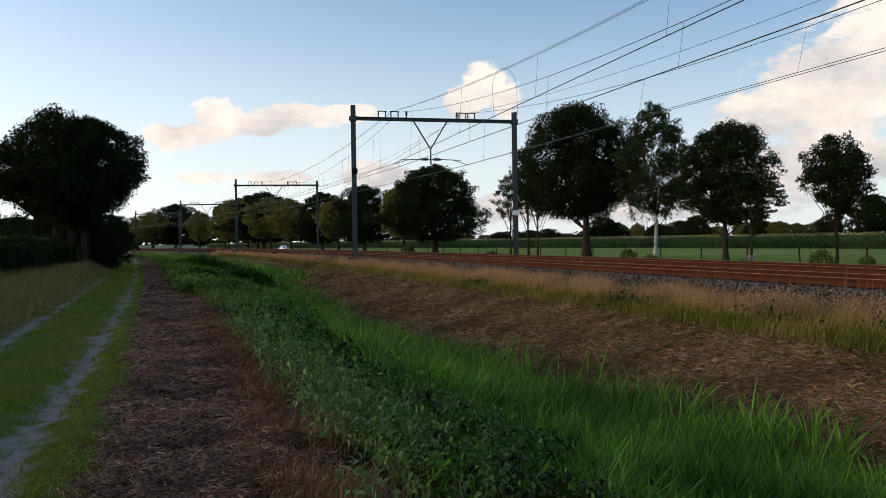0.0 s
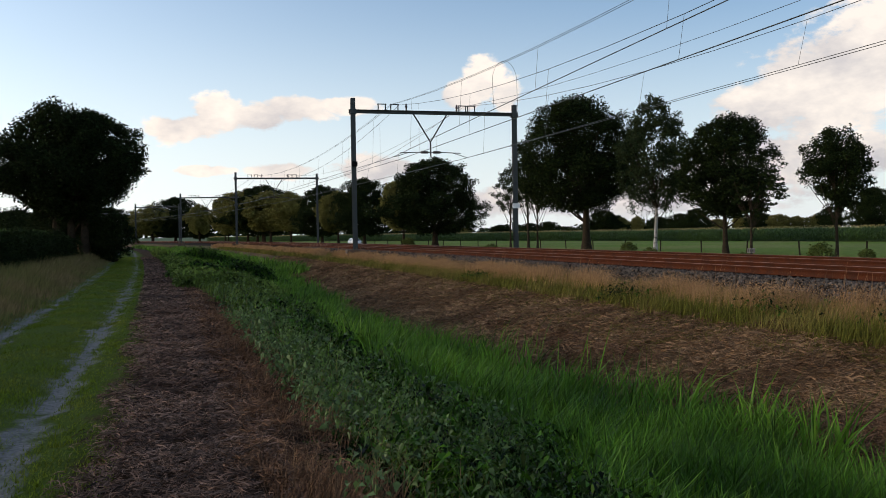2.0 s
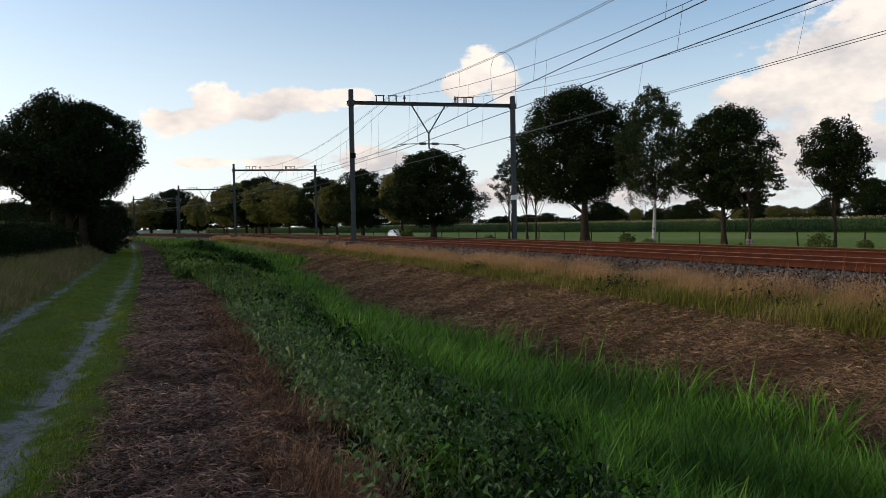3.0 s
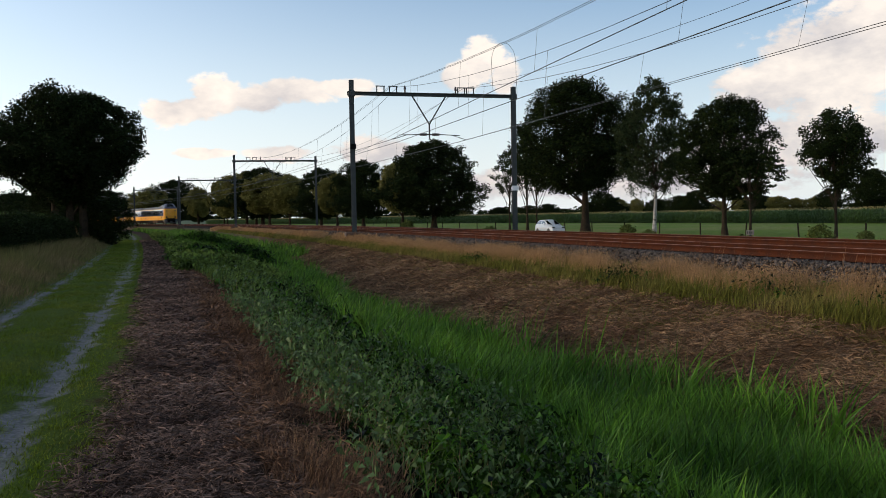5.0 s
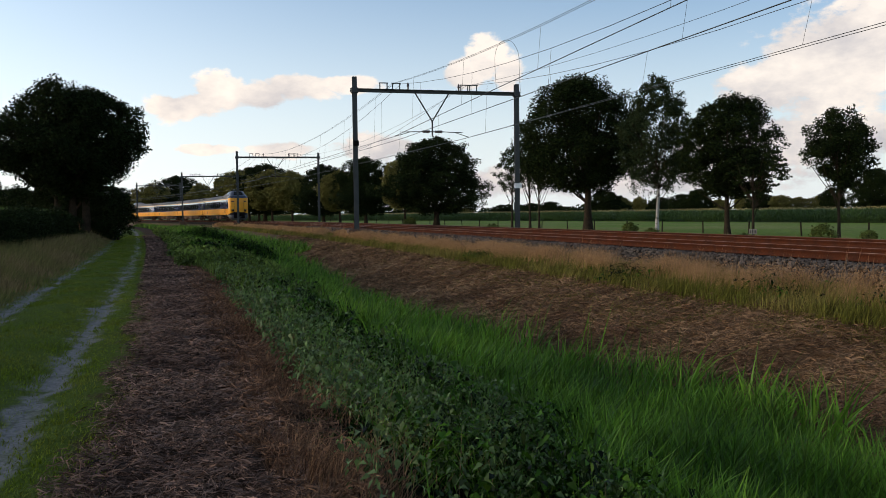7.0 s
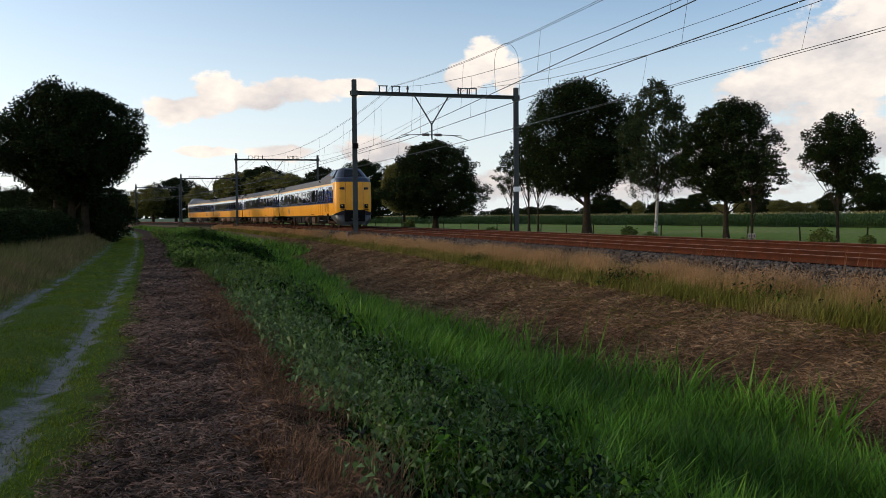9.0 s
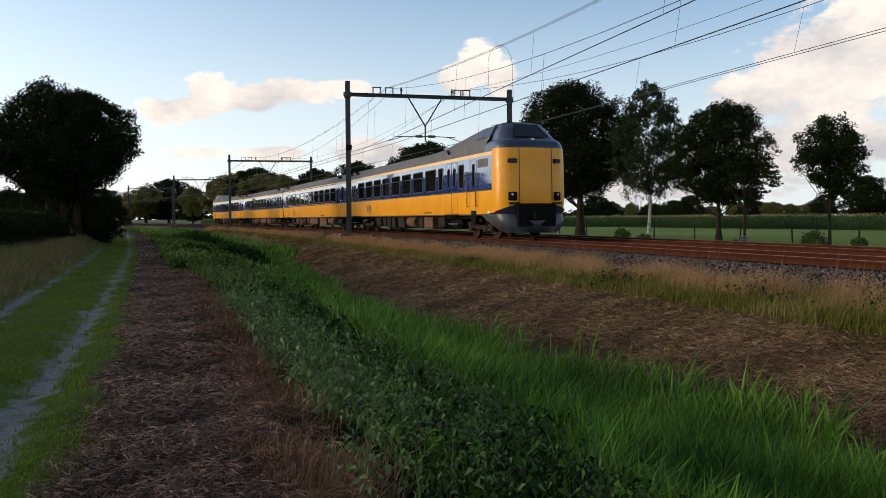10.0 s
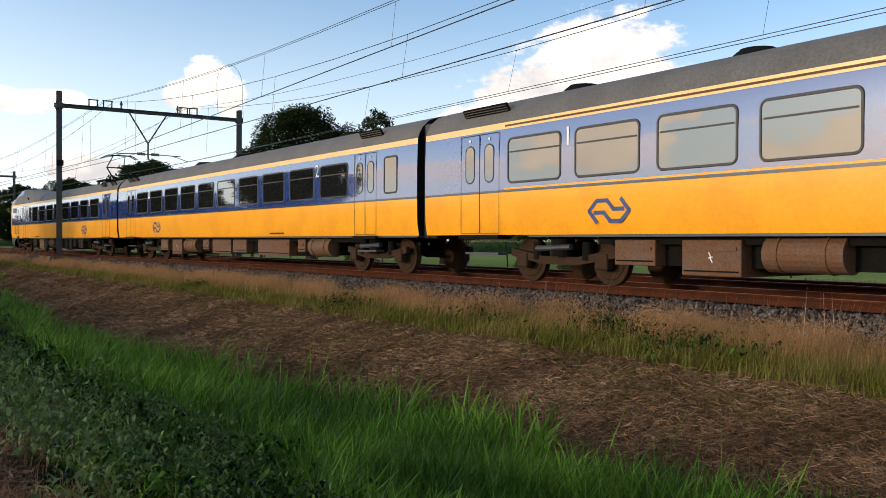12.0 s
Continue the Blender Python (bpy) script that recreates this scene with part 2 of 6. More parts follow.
def ground_material():
    """Soil and turf of the strips beside the railway, told apart by the distance from it."""
    m = bpy.data.materials.new("ground")
    m.use_nodes = True
    nt = m.node_tree
    N, K = nt.nodes.new, nt.links.new
    b = nt.nodes["Principled BSDF"]
    b.inputs["Roughness"].default_value = 0.95
    b.inputs["Specular IOR Level"].default_value = 0.05
    uv = N("ShaderNodeUVMap")
    uv.uv_map = "plan"
    sep = N("ShaderNodeSeparateXYZ")
    K(uv.outputs[0], sep.inputs[0])
    co = N("ShaderNodeTexCoord")
    big, mid, fine = N("ShaderNodeTexNoise"), N("ShaderNodeTexNoise"), N("ShaderNodeTexNoise")
    for n, s, d in ((big, 0.35, 4), (mid, 2.2, 5), (fine, 28, 4)):
        n.inputs["Scale"].default_value, n.inputs["Detail"].default_value = s, d
        K(co.outputs["Object"], n.inputs["Vector"])
    wob = N("ShaderNodeMath")
    wob.operation = "MULTIPLY_ADD"
    wob.inputs[1].default_value, wob.inputs[2].default_value = 0.9, -0.45
    K(mid.outputs[0], wob.inputs[0])
    l = N("ShaderNodeMath")
    K(sep.outputs[0], l.inputs[0])
    K(wob.outputs[0], l.inputs[1])
    ramp_in = N("ShaderNodeMapRange")
    ramp_in.inputs["From Min"].default_value, ramp_in.inputs["From Max"].default_value = -8.0, 26.0
    K(l.outputs[0], ramp_in.inputs["Value"])
    ramp = N("ShaderNodeValToRGB")
    cr = ramp.color_ramp
    # lush, straw and soil: colour darkened for shade under plants and between rails
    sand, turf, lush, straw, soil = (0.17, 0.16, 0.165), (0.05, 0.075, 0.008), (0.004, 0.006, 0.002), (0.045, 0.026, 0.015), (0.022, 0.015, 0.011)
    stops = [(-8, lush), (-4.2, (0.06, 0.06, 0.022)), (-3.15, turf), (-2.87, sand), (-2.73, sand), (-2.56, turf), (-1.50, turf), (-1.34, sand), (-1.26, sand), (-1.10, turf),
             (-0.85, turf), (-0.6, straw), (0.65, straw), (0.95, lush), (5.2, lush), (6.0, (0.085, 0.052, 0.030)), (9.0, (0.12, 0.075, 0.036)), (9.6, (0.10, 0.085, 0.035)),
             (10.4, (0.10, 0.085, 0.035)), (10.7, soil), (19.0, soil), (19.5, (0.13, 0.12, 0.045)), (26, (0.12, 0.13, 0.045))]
    while len(cr.elements) < len(stops):
        cr.elements.new(0.5)
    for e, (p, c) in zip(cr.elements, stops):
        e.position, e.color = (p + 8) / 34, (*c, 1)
    K(ramp_in.outputs[0], ramp.inputs[0])
    val = N("ShaderNodeMath")
    val.operation = "MULTIPLY_ADD"
    val.inputs[1].default_value, val.inputs[2].default_value = 1.5, 0.25
    K(fine.outputs[0], val.inputs[0])
    hsv = N("ShaderNodeHueSaturation")
    K(ramp.outputs[0], hsv.inputs["Color"])
    K(val.outputs[0], hsv.inputs["Value"])
    K(hsv.outputs[0], b.inputs["Base Color"])
    bp = N("ShaderNodeBump")
    bp.inputs["Strength"].default_value, bp.inputs["Distance"].default_value = 0.6, 0.05
    K(fine.outputs[0], bp.inputs["Height"])
    K(bp.outputs[0], b.inputs["Normal"])
    return m


def glass_material(name, tint=(0.012, 0.013, 0.014)):
    """Tinted coach glass: almost black behind, a mirror in front."""
    m = bpy.data.materials.new(name)
    m.use_nodes = True
    b = m.node_tree.nodes["Principled BSDF"]
    b.inputs["Base Color"].default_value = (*tint, 1)
    b.inputs["Roughness"].default_value = 0.03
    b.inputs["IOR"].default_value = 2.1
    b.inputs["Coat Weight"].default_value = 1.0
    b.inputs["Coat Roughness"].default_value = 0.01
    return m


M_GROUND = ground_material()
M_RAIL = material("rusty rail", (0.066, 0.020, 0.009), 0.9, 0, 0.3, 3, 40, 0.1, second=(0.045, 0.017, 0.010), spec=0.05)
M_RAILTOP = material("polished rail head", (0.22, 0.125, 0.085), 0.5, 1.0, 0.1, 3, 60, 0.02)
# Rust brown, darkened further for the shade between the rails.
M_SLEEPER = material("rust-stained sleeper, darkened for shade", (0.020, 0.009, 0.006), 0.95, 0, 0.3, 4, 50, 0.3, obj=0.25, spec=0.03)
M_STONE = material("ballast stone", (0.095, 0.078, 0.066), 0.95, 0, 0.3, 9, 80, 0.3, island=0.9, spec=0.05)
M_STEEL = material("weathered galvanised steel", (0.05, 0.056, 0.054), 0.7, 0.2, 0.2, 2, 30, 0.1)
M_WIRE = material("copper wire, dull", (0.05, 0.055, 0.055), 0.5, 0.6, 0.1, 2, 30, 0)
M_INSUL = material("brown glazed insulator", (0.05, 0.03, 0.025), 0.25, 0, 0.1, 5, 30, 0)
M_FOOTING = material("rust-stained footing concrete", (0.12, 0.075, 0.05), 0.95, 0, 0.3, 3, 40, 0.3)
M_CONCRETE = material("stained concrete", (0.24, 0.21, 0.18), 0.9, 0, 0.25, 3, 40, 0.3)
M_YELLOW = material("yellow coach paint", (0.86, 0.36, 0.005), 0.38, 0, 0.05, 1.2, 14, 0.01, coat=0.25, second=(0.80, 0.32, 0.005), spec=0.35)
M_BLUE = material("blue coach paint", (0.022, 0.05, 0.20), 0.15, 0, 0.06, 1.2, 14, 0.005, coat=1.0, spec=0.8)
M_BLUE.node_tree.nodes["Principled BSDF"].inputs["Coat IOR"].default_value = 1.9
M_EMBLEM = material("blue emblem paint", (0.020, 0.040, 0.17), 0.5, 0, 0.08, 2, 20, 0)
M_UNDER = material("dark dusty equipment", (0.034, 0.026, 0.021), 0.9, 0, 0.3, 3, 25, 0.1, spec=0.1)
M_CREAM = material("pale orange stripe paint", (0.85, 0.54, 0.20), 0.35, 0, 0.06, 1.5, 14, 0.01)
M_ROOF = material("grey dusty roof", (0.115, 0.105, 0.095), 0.75, 0, 0.2, 1.1, 20, 0.05)
M_NAVY = material("dark blue cab paint", (0.016, 0.020, 0.036), 0.3, 0, 0.1, 1.5, 20, 0.01, coat=0.6)
M_SKIRT = material("grey skirt paint", (0.042, 0.044, 0.047), 0.45, 0, 0.15, 2, 20, 0.03, coat=0.2)
M_DARK = material("sooty underframe", (0.010, 0.009, 0.008), 0.95, 0, 0.3, 4, 30, 0.1, spec=0.08)
M_BROWN = material("brake-dust brown steel", (0.115, 0.049, 0.018), 0.85, 0, 0.25, 2.5, 25, 0.1, second=(0.11, 0.06, 0.036))
M_TYRE = material("wheel steel", (0.045, 0.026, 0.016), 0.9, 0, 0.2, 4, 30, 0.05, spec=0.08)
M_RUBBER = material("dark grey rubber", (0.035, 0.032, 0.03), 0.6, 0, 0.1, 4, 30, 0)
M_GLASS = glass_material("coach glass")
M_CABGLASS = glass_material("dark cab glass")
M_CABGLASS.node_tree.nodes["Principled BSDF"].inputs["IOR"].default_value = 1.3
M_CABGLASS.node_tree.nodes["Principled BSDF"].inputs["Coat Weight"].default_value = 0.15
M_WHITE = material("white paint", (0.75, 0.75, 0.73), 0.35, 0, 0.05, 2, 20, 0, coat=0.5)
M_BARK = material("bark", (0.040, 0.030, 0.020), 0.95, 0, 0.35, 3, 18, 0.5, spec=0.05)
M_SHRUB = material("yellow-green shrub leaf", (0.10, 0.125, 0.028), 0.7, 0, 0.2, 0.5, 3, 0, island=0.5, through=0.2, spec=0.1)
M_BIRCHBARK = material("birch bark", (0.34, 0.32, 0.29), 0.75, 0, 0.2, 2.5, 9, 0.3, second=(0.10, 0.09, 0.08), mix_at=(0.55, 0.62))
# Held near black: the backlit crowns' darkness is put into this colour.
M_LEAF = material("oak leaf in backlit tone", (0.016, 0.025, 0.007), 0.8, 0, 0.2, 0.5, 3, 0, island=0.5, through=0.08, spec=0.05)
M_LEAF2 = material("lighter tree leaf", (0.15, 0.140, 0.038), 0.8, 0, 0.2, 0.5, 3, 0, island=0.5, through=0.12, spec=0.05)
M_BIRCH = material("birch leaf", (0.030, 0.043, 0.017), 0.8, 0, 0.2, 0.5, 3, 0, island=0.5, through=0.12, spec=0.05)
M_GRASS = material("lush grass blade", (0.115, 0.225, 0.020), 0.5, 0, 0.2, 0.8, 6, 0, island=0.65, through=0.35, spec=0.2, second=(0.045, 0.11, 0.010))
M_TURF = material("short turf blade", (0.105, 0.150, 0.010), 0.6, 0, 0.2, 0.8, 6, 0, island=0.4, through=0.3, spec=0.1, second=(0.15, 0.17, 0.022))
# Near-black second tone paints the shaded gaps between the leaves.
M_NETTLE = material("nettle leaf with shade tones", (0.036, 0.088, 0.006), 0.55, 0, 0.2, 2.4, 12, 0, island=0.95, through=0.08, spec=0.08, second=(0.004, 0.011, 0.001), mix_at=(0.44, 0.58))
M_MOWN = material("grey-brown mown stalks", (0.185, 0.113, 0.080), 0.9, 0, 0.25, 0.7, 6, 0, island=0.9, second=(0.085, 0.050, 0.036), spec=0.2)
M_STRAW = material("cut dry grass", (0.170, 0.092, 0.052), 0.9, 0, 0.25, 0.7, 6, 0, island=0.75, second=(0.085, 0.042, 0.020), spec=0.2)
M_PALE = material("pale hay", (0.245, 0.146, 0.079), 0.9, 0, 0.25, 0.6, 6, 0, island=0.65, second=(0.135, 0.076, 0.040), spec=0.1)
M_RED = material("reddish flowering grass", (0.44, 0.255, 0.118), 0.8, 0, 0.2, 0.5, 5, 0, island=0.4, through=0.35, spec=0.2)
M_VERGE = material("mixed verge grass", (0.17, 0.155, 0.05), 0.8, 0, 0.25, 0.4, 5, 0, island=0.5, through=0.3, spec=0.1, second=(0.24, 0.17, 0.08))
M_VERGE_GREEN = material("green verge grass", (0.12, 0.17, 0.034), 0.7, 0, 0.25, 0.5, 5, 0, island=0.6, through=0.3, spec=0.1, second=(0.045, 0.075, 0.012))
# Brighter than M_NETTLE, to colour the crests as lit from above.
M_LIT_TOP = material("weed leaf in lit tone", (0.040, 0.100, 0.009), 0.5, 0, 0.2, 1.1, 12, 0, island=0.95, through=0.12, spec=0.08, second=(0.012, 0.032, 0.003))
M_BRAMBLE = material("pale bramble leaf", (0.085, 0.135, 0.040), 0.5, 0, 0.2, 0.8, 12, 0, island=0.6, through=0.3, spec=0.2)
M_CORN = material("corn leaf", (0.055, 0.10, 0.020), 0.6, 0, 0.2, 0.2, 3, 0, island=0.35, through=0.25, spec=0.3)
M_TASSEL = material("corn tassel", (0.42, 0.34, 0.13), 0.8, 0, 0.2, 0.2, 3, 0, island=0.3)
M_MEADOW = material("meadow", (0.135, 0.195, 0.034), 0.95, 0, 0.25, 0.05, 1.5, 0.1, spec=0.03, second=(0.18, 0.20, 0.055))
M_OLIVE = material("olive grass", (0.125, 0.122, 0.021), 0.8, 0, 0.2, 0.5, 5, 0, island=0.5, through=0.3, spec=0.1, second=(0.20, 0.165, 0.045))
M_ASPHALT = material("asphalt", (0.055, 0.054, 0.052), 0.9, 0, 0.2, 0.6, 40, 0.2)

# ---------------------------------------------------------------- ground
def build_ground():
    ls = np.concatenate([[-900, -500, -250, -120, -70, -45, -30, -22, -16, -12], np.arange(-9, -5, 0.5), np.arange(-5, 12, 0.1), np.arange(12, 18.4, 0.8), np.arange(18.4, 20, 0.2),
                         np.arange(20.5, 48, 1.5), [52, 60, 75, 90, 110, 150, 230, 400, 800, 1500]])
    ss = np.concatenate([[-600, -200, -80, -40, -20, -10], np.arange(-5, 3, 0.5), np.arange(3, 20, 0.16), np.arange(20, 45, 0.45), np.arange(45, 110, 1.5), np.arange(110, 300, 6), [320, 380, 460, 600, 900, 1500, 2600]])
    Lg, Sg = np.meshgrid(ls, ss, indexing="ij")
    z = lie(Lg, Sg)
    rough = np.zeros_like(z)
    amp = np.where((Lg > -4) & (Lg < 0.8), 0.018, np.where((Lg >= 0.8) & (Lg < 10.5), 0.07, np.where((Lg > 11) & (Lg < 18.6), 0.0, 0.03)))
    for i in range(Lg.shape[0]):
        for j in range(Lg.shape[1]):
            if Sg[i, j] < 120 and -14 < Lg[i, j] < 25:
                rough[i, j] = noise.noise(Vector((Lg[i, j] * 1.1, Sg[i, j] * 0.8, 0))) + 0.5 * noise.noise(Vector((Lg[i, j] * 3.1, Sg[i, j] * 2.6, 5)))
    z = z + rough * amp
    fade = np.clip((np.abs(Lg) - 120) / 400, 0, 1)
    x = Lg + bend_np(Sg) * (1 - fade)
    n, k = Lg.shape
    v = np.stack([x, Sg, z], -1).reshape(-1, 3)
    i, j = np.meshgrid(np.arange(n - 1), np.arange(k - 1), indexing="ij")
    a = i * k + j
    f = np.stack([a, a + k, a + k + 1, a + 1], -1).reshape(-1, 4)
    uv = np.stack([across(Lg, Sg), Sg], -1).reshape(-1, 2)
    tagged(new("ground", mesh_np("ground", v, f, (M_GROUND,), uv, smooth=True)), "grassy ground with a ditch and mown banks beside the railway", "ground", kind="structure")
    # meadow and road on the far side
    def strip(name, l0, l1, dz, mat, label, cat, s0=-60, s1=700, cols=2):
        ls2, ss2 = np.linspace(l0, l1, cols), np.concatenate([np.arange(s0, 260, 8), np.arange(260, s1 + 1, 40)])
        A, B = np.meshgrid(ls2, ss2, indexing="ij")
        vv = np.stack([A + bend_np(B), B, lie(A, B) + dz], -1).reshape(-1, 3)
        kk = len(ss2)
        p, q = np.meshgrid(np.arange(cols - 1), np.arange(kk - 1), indexing="ij")
        aa = p * kk + q
        tagged(new(name, mesh_np(name, vv, np.stack([aa, aa + kk, aa + kk + 1, aa + 1], -1).reshape(-1, 4), (mat,), smooth=True)), label, cat, kind="structure")
    strip("road", 36.2, 41.4, 0.03, M_ASPHALT, "grey asphalt country road beyond the railway", "road")
    strip("meadow", 45.5, 97, 0.02, M_MEADOW, "short green meadow between the trees and the corn", "meadow", cols=12)


build_ground()

# ---------------------------------------------------------------- railway
def sweep(name, profile, l, s0, s1, mat, parent, step=2.0, z=RAIL, label=""):
    ss = np.arange(s0, s1 + step, step)
    p = np.array(profile)
    x = l + bend_np(ss)
    v = np.stack([x[:, None] + p[None, :, 0], np.broadcast_to(ss[:, None], (len(ss), len(p))), np.broadcast_to(z + p[None, :, 1], (len(ss), len(p)))], -1).reshape(-1, 3)
    n = len(p)
    i, j = np.meshgrid(np.arange(len(ss) - 1), np.arange(n), indexing="ij")
    f = np.stack([i * n + j, i * n + (j + 1) % n, (i + 1) * n + (j + 1) % n, (i + 1) * n + j], -1).reshape(-1, 4)
    ob = new(name, mesh_np(name, v, f, (mat,)))
    ob.parent = parent
    if label:
        ob["label"] = label
    return ob


RAIL_SIDE = [(-0.034, -0.004), (0.034, -0.004), (0.036, -0.035), (0.010, -0.05), (0.009, -0.13), (0.07, -0.148), (0.07, -0.159), (-0.07, -0.159), (-0.07, -0.148), (-0.009, -0.13), (-0.010, -0.05), (-0.036, -0.035)]


def sleeper_mesh():
    bm = bmesh.new()
    box(bm, -1.30, 1.30, -0.13, 0.13, -0.36, -0.165)
    for v in bm.verts:
        if v.co.z > -0.2:
            v.co.y *= 0.78
            v.co.x *= 0.985
    me = bpy.data.meshes.new("sleeper")
    bm.to_mesh(me)
    bm.free()
    me.materials.append(M_SLEEPER)
    return me


def build_track(l, label):
    tr = thing("railway_track", label, "railway track", "pair of tracks", "structure")
    for off in (-0.7525, 0.7525):
        sweep("rail", RAIL_SIDE, l + off, -40, 520, M_RAIL, tr)
        sweep("rail_head", [(-0.032, 0.0), (0.032, 0.0), (0.034, -0.006), (-0.034, -0.006)], l + off, -40, 520, M_RAILTOP, tr, label="polished running surface")
    me = sleeper_mesh()
    far = []
    base = np.array([v.co for v in me.vertices])
    quads = np.array([p.vertices[:] for p in me.polygons])
    for k in range(-40, 560):
        s = k * 0.6
        if -6 < s < 66:
            ob = new("sleeper", me)
            ob.parent = tr
            ob.matrix_basis = pose(l + bend(s), s, RAIL, 0, 0, random.uniform(-0.6, 0.6))
        else:
            far.append((base + np.array([l + bend(s), s, RAIL]), quads))
    v, f = join_np(far)
    ob = new("sleepers_far", mesh_np("sleepers_far", v, f, (M_SLEEPER,)))
    ob.parent = tr
    ob["kind"] = "stuff"
    return tr


build_track(NEAR, "rusty rails on sleepers in grey ballast, nearer of two tracks")
build_track(FAR, "rusty rails on sleepers in grey ballast, beyond the other track")


def build_ballast():
    rng = np.random.default_rng(3)
    octa = np.array([(1, 0, 0), (-1, 0, 0), (0, 1, 0), (0, -1, 0), (0, 0, 1), (0, 0, -1)], float)
    tri = np.array([(0, 2, 4), (2, 1, 4), (1, 3, 4), (3, 0, 4), (2, 0, 5), (1, 2, 5), (3, 1, 5), (0, 3, 5)])
    n1, n2, n3 = 24000, 9000, 9000
    l = np.concatenate([rng.uniform(10.45, 11.75, n1), rng.uniform(10.5, 11.7, n2), rng.uniform(11.6, 18.2, n3)])
    s = np.concatenate([3 + 32 * rng.random(n1) ** 1.2, rng.uniform(30, 75, n2), rng.uniform(3, 60, n3)])
    n = len(l)
    size = rng.uniform(0.022, 0.048, n) * np.where(s > 32, 1.5, 1)
    z = np.interp(l, PL, PZ) + rng.uniform(-0.01, 0.03, n)
    z = np.where(l > 11.25, 0.495 + rng.uniform(0, 0.035, n), z)
    sc = size[:, None, None] * rng.uniform(0.7, 1.3, (n, 1, 3)) * (1 + rng.uniform(-0.25, 0.25, (n, 6, 3)))
    a = rng.uniform(0, 6.28, n)
    t = rng.uniform(-0.8, 0.8, n)
    v = octa[None] * sc
    ct, st = np.cos(t)[:, None], np.sin(t)[:, None]
    v = np.stack([v[..., 0], v[..., 1] * ct - v[..., 2] * st, v[..., 1] * st + v[..., 2] * ct], -1)
    ca, sa = np.cos(a)[:, None], np.sin(a)[:, None]
    v = np.stack([v[..., 0] * ca - v[..., 1] * sa, v[..., 0] * sa + v[..., 1] * ca, v[..., 2]], -1)
    v += np.stack([l + bend_np(s), s, z], -1)[:, None]
    f = (tri[None] + (np.arange(n) * 6)[:, None, None]).reshape(-1, 3)
    tagged(new("ballast_stones", mesh_np("ballast_stones", v.reshape(-1, 3), f, (M_STONE,))), "loose grey and pale ballast stones along the rails", "ballast", kind="stuff")


build_ballast()

# ---------------------------------------------------------------- overhead line
def beam(bm, p, q, w, h):
    p, q = Vector(p), Vector(q)
    d = q - p
    m = Matrix.Translation((p + q) / 2) @ d.to_track_quat("Y", "Z").to_matrix().to_4x4() @ Matrix.Diagonal((w, d.length, h, 1))
    bmesh.ops.create_cube(bm, size=1, matrix=m)
    return bm


def i_section(bm, w, h, place_at, a, b):
    """One rolled I-beam: its outline swept from a to b; place_at(across, deep, along) gives the point."""
    half, web, lip = w / 2, 0.012, 0.022
    out = [(-half, -h / 2), (half, -h / 2), (half, -h / 2 + lip), (web, -h / 2 + lip), (web, h / 2 - lip), (half, h / 2 - lip),
           (half, h / 2), (-half, h / 2), (-half, h / 2 - lip), (-web, h / 2 - lip), (-web, -h / 2 + lip), (-half, -h / 2 + lip)]
    rows = [[bm.verts.new(place_at(p, q, c)) for p, q in out] for c in (a, b)]
    for k in range(12):
        q = (k + 1) % 12
        bm.faces.new((rows[0][k], rows[0][q], rows[1][q], rows[1][k]))
    bm.faces.new(rows[0][::-1])
    bm.faces.new(rows[1])
    bmesh.ops.recalc_face_normals(bm, faces=bm.faces)
    return bm


def h_beam(bm, x, y, z0, z1, w=0.26):
    return i_section(bm, w, w, lambda p, q, c: (x + p, y + q, c), z0, z1)


PORTALS = [-10.5, 50.4, 111.4, 166.5, 217.0, 270.0]
MAST_L, MAST_R = 10.20, 20.36      # across the line


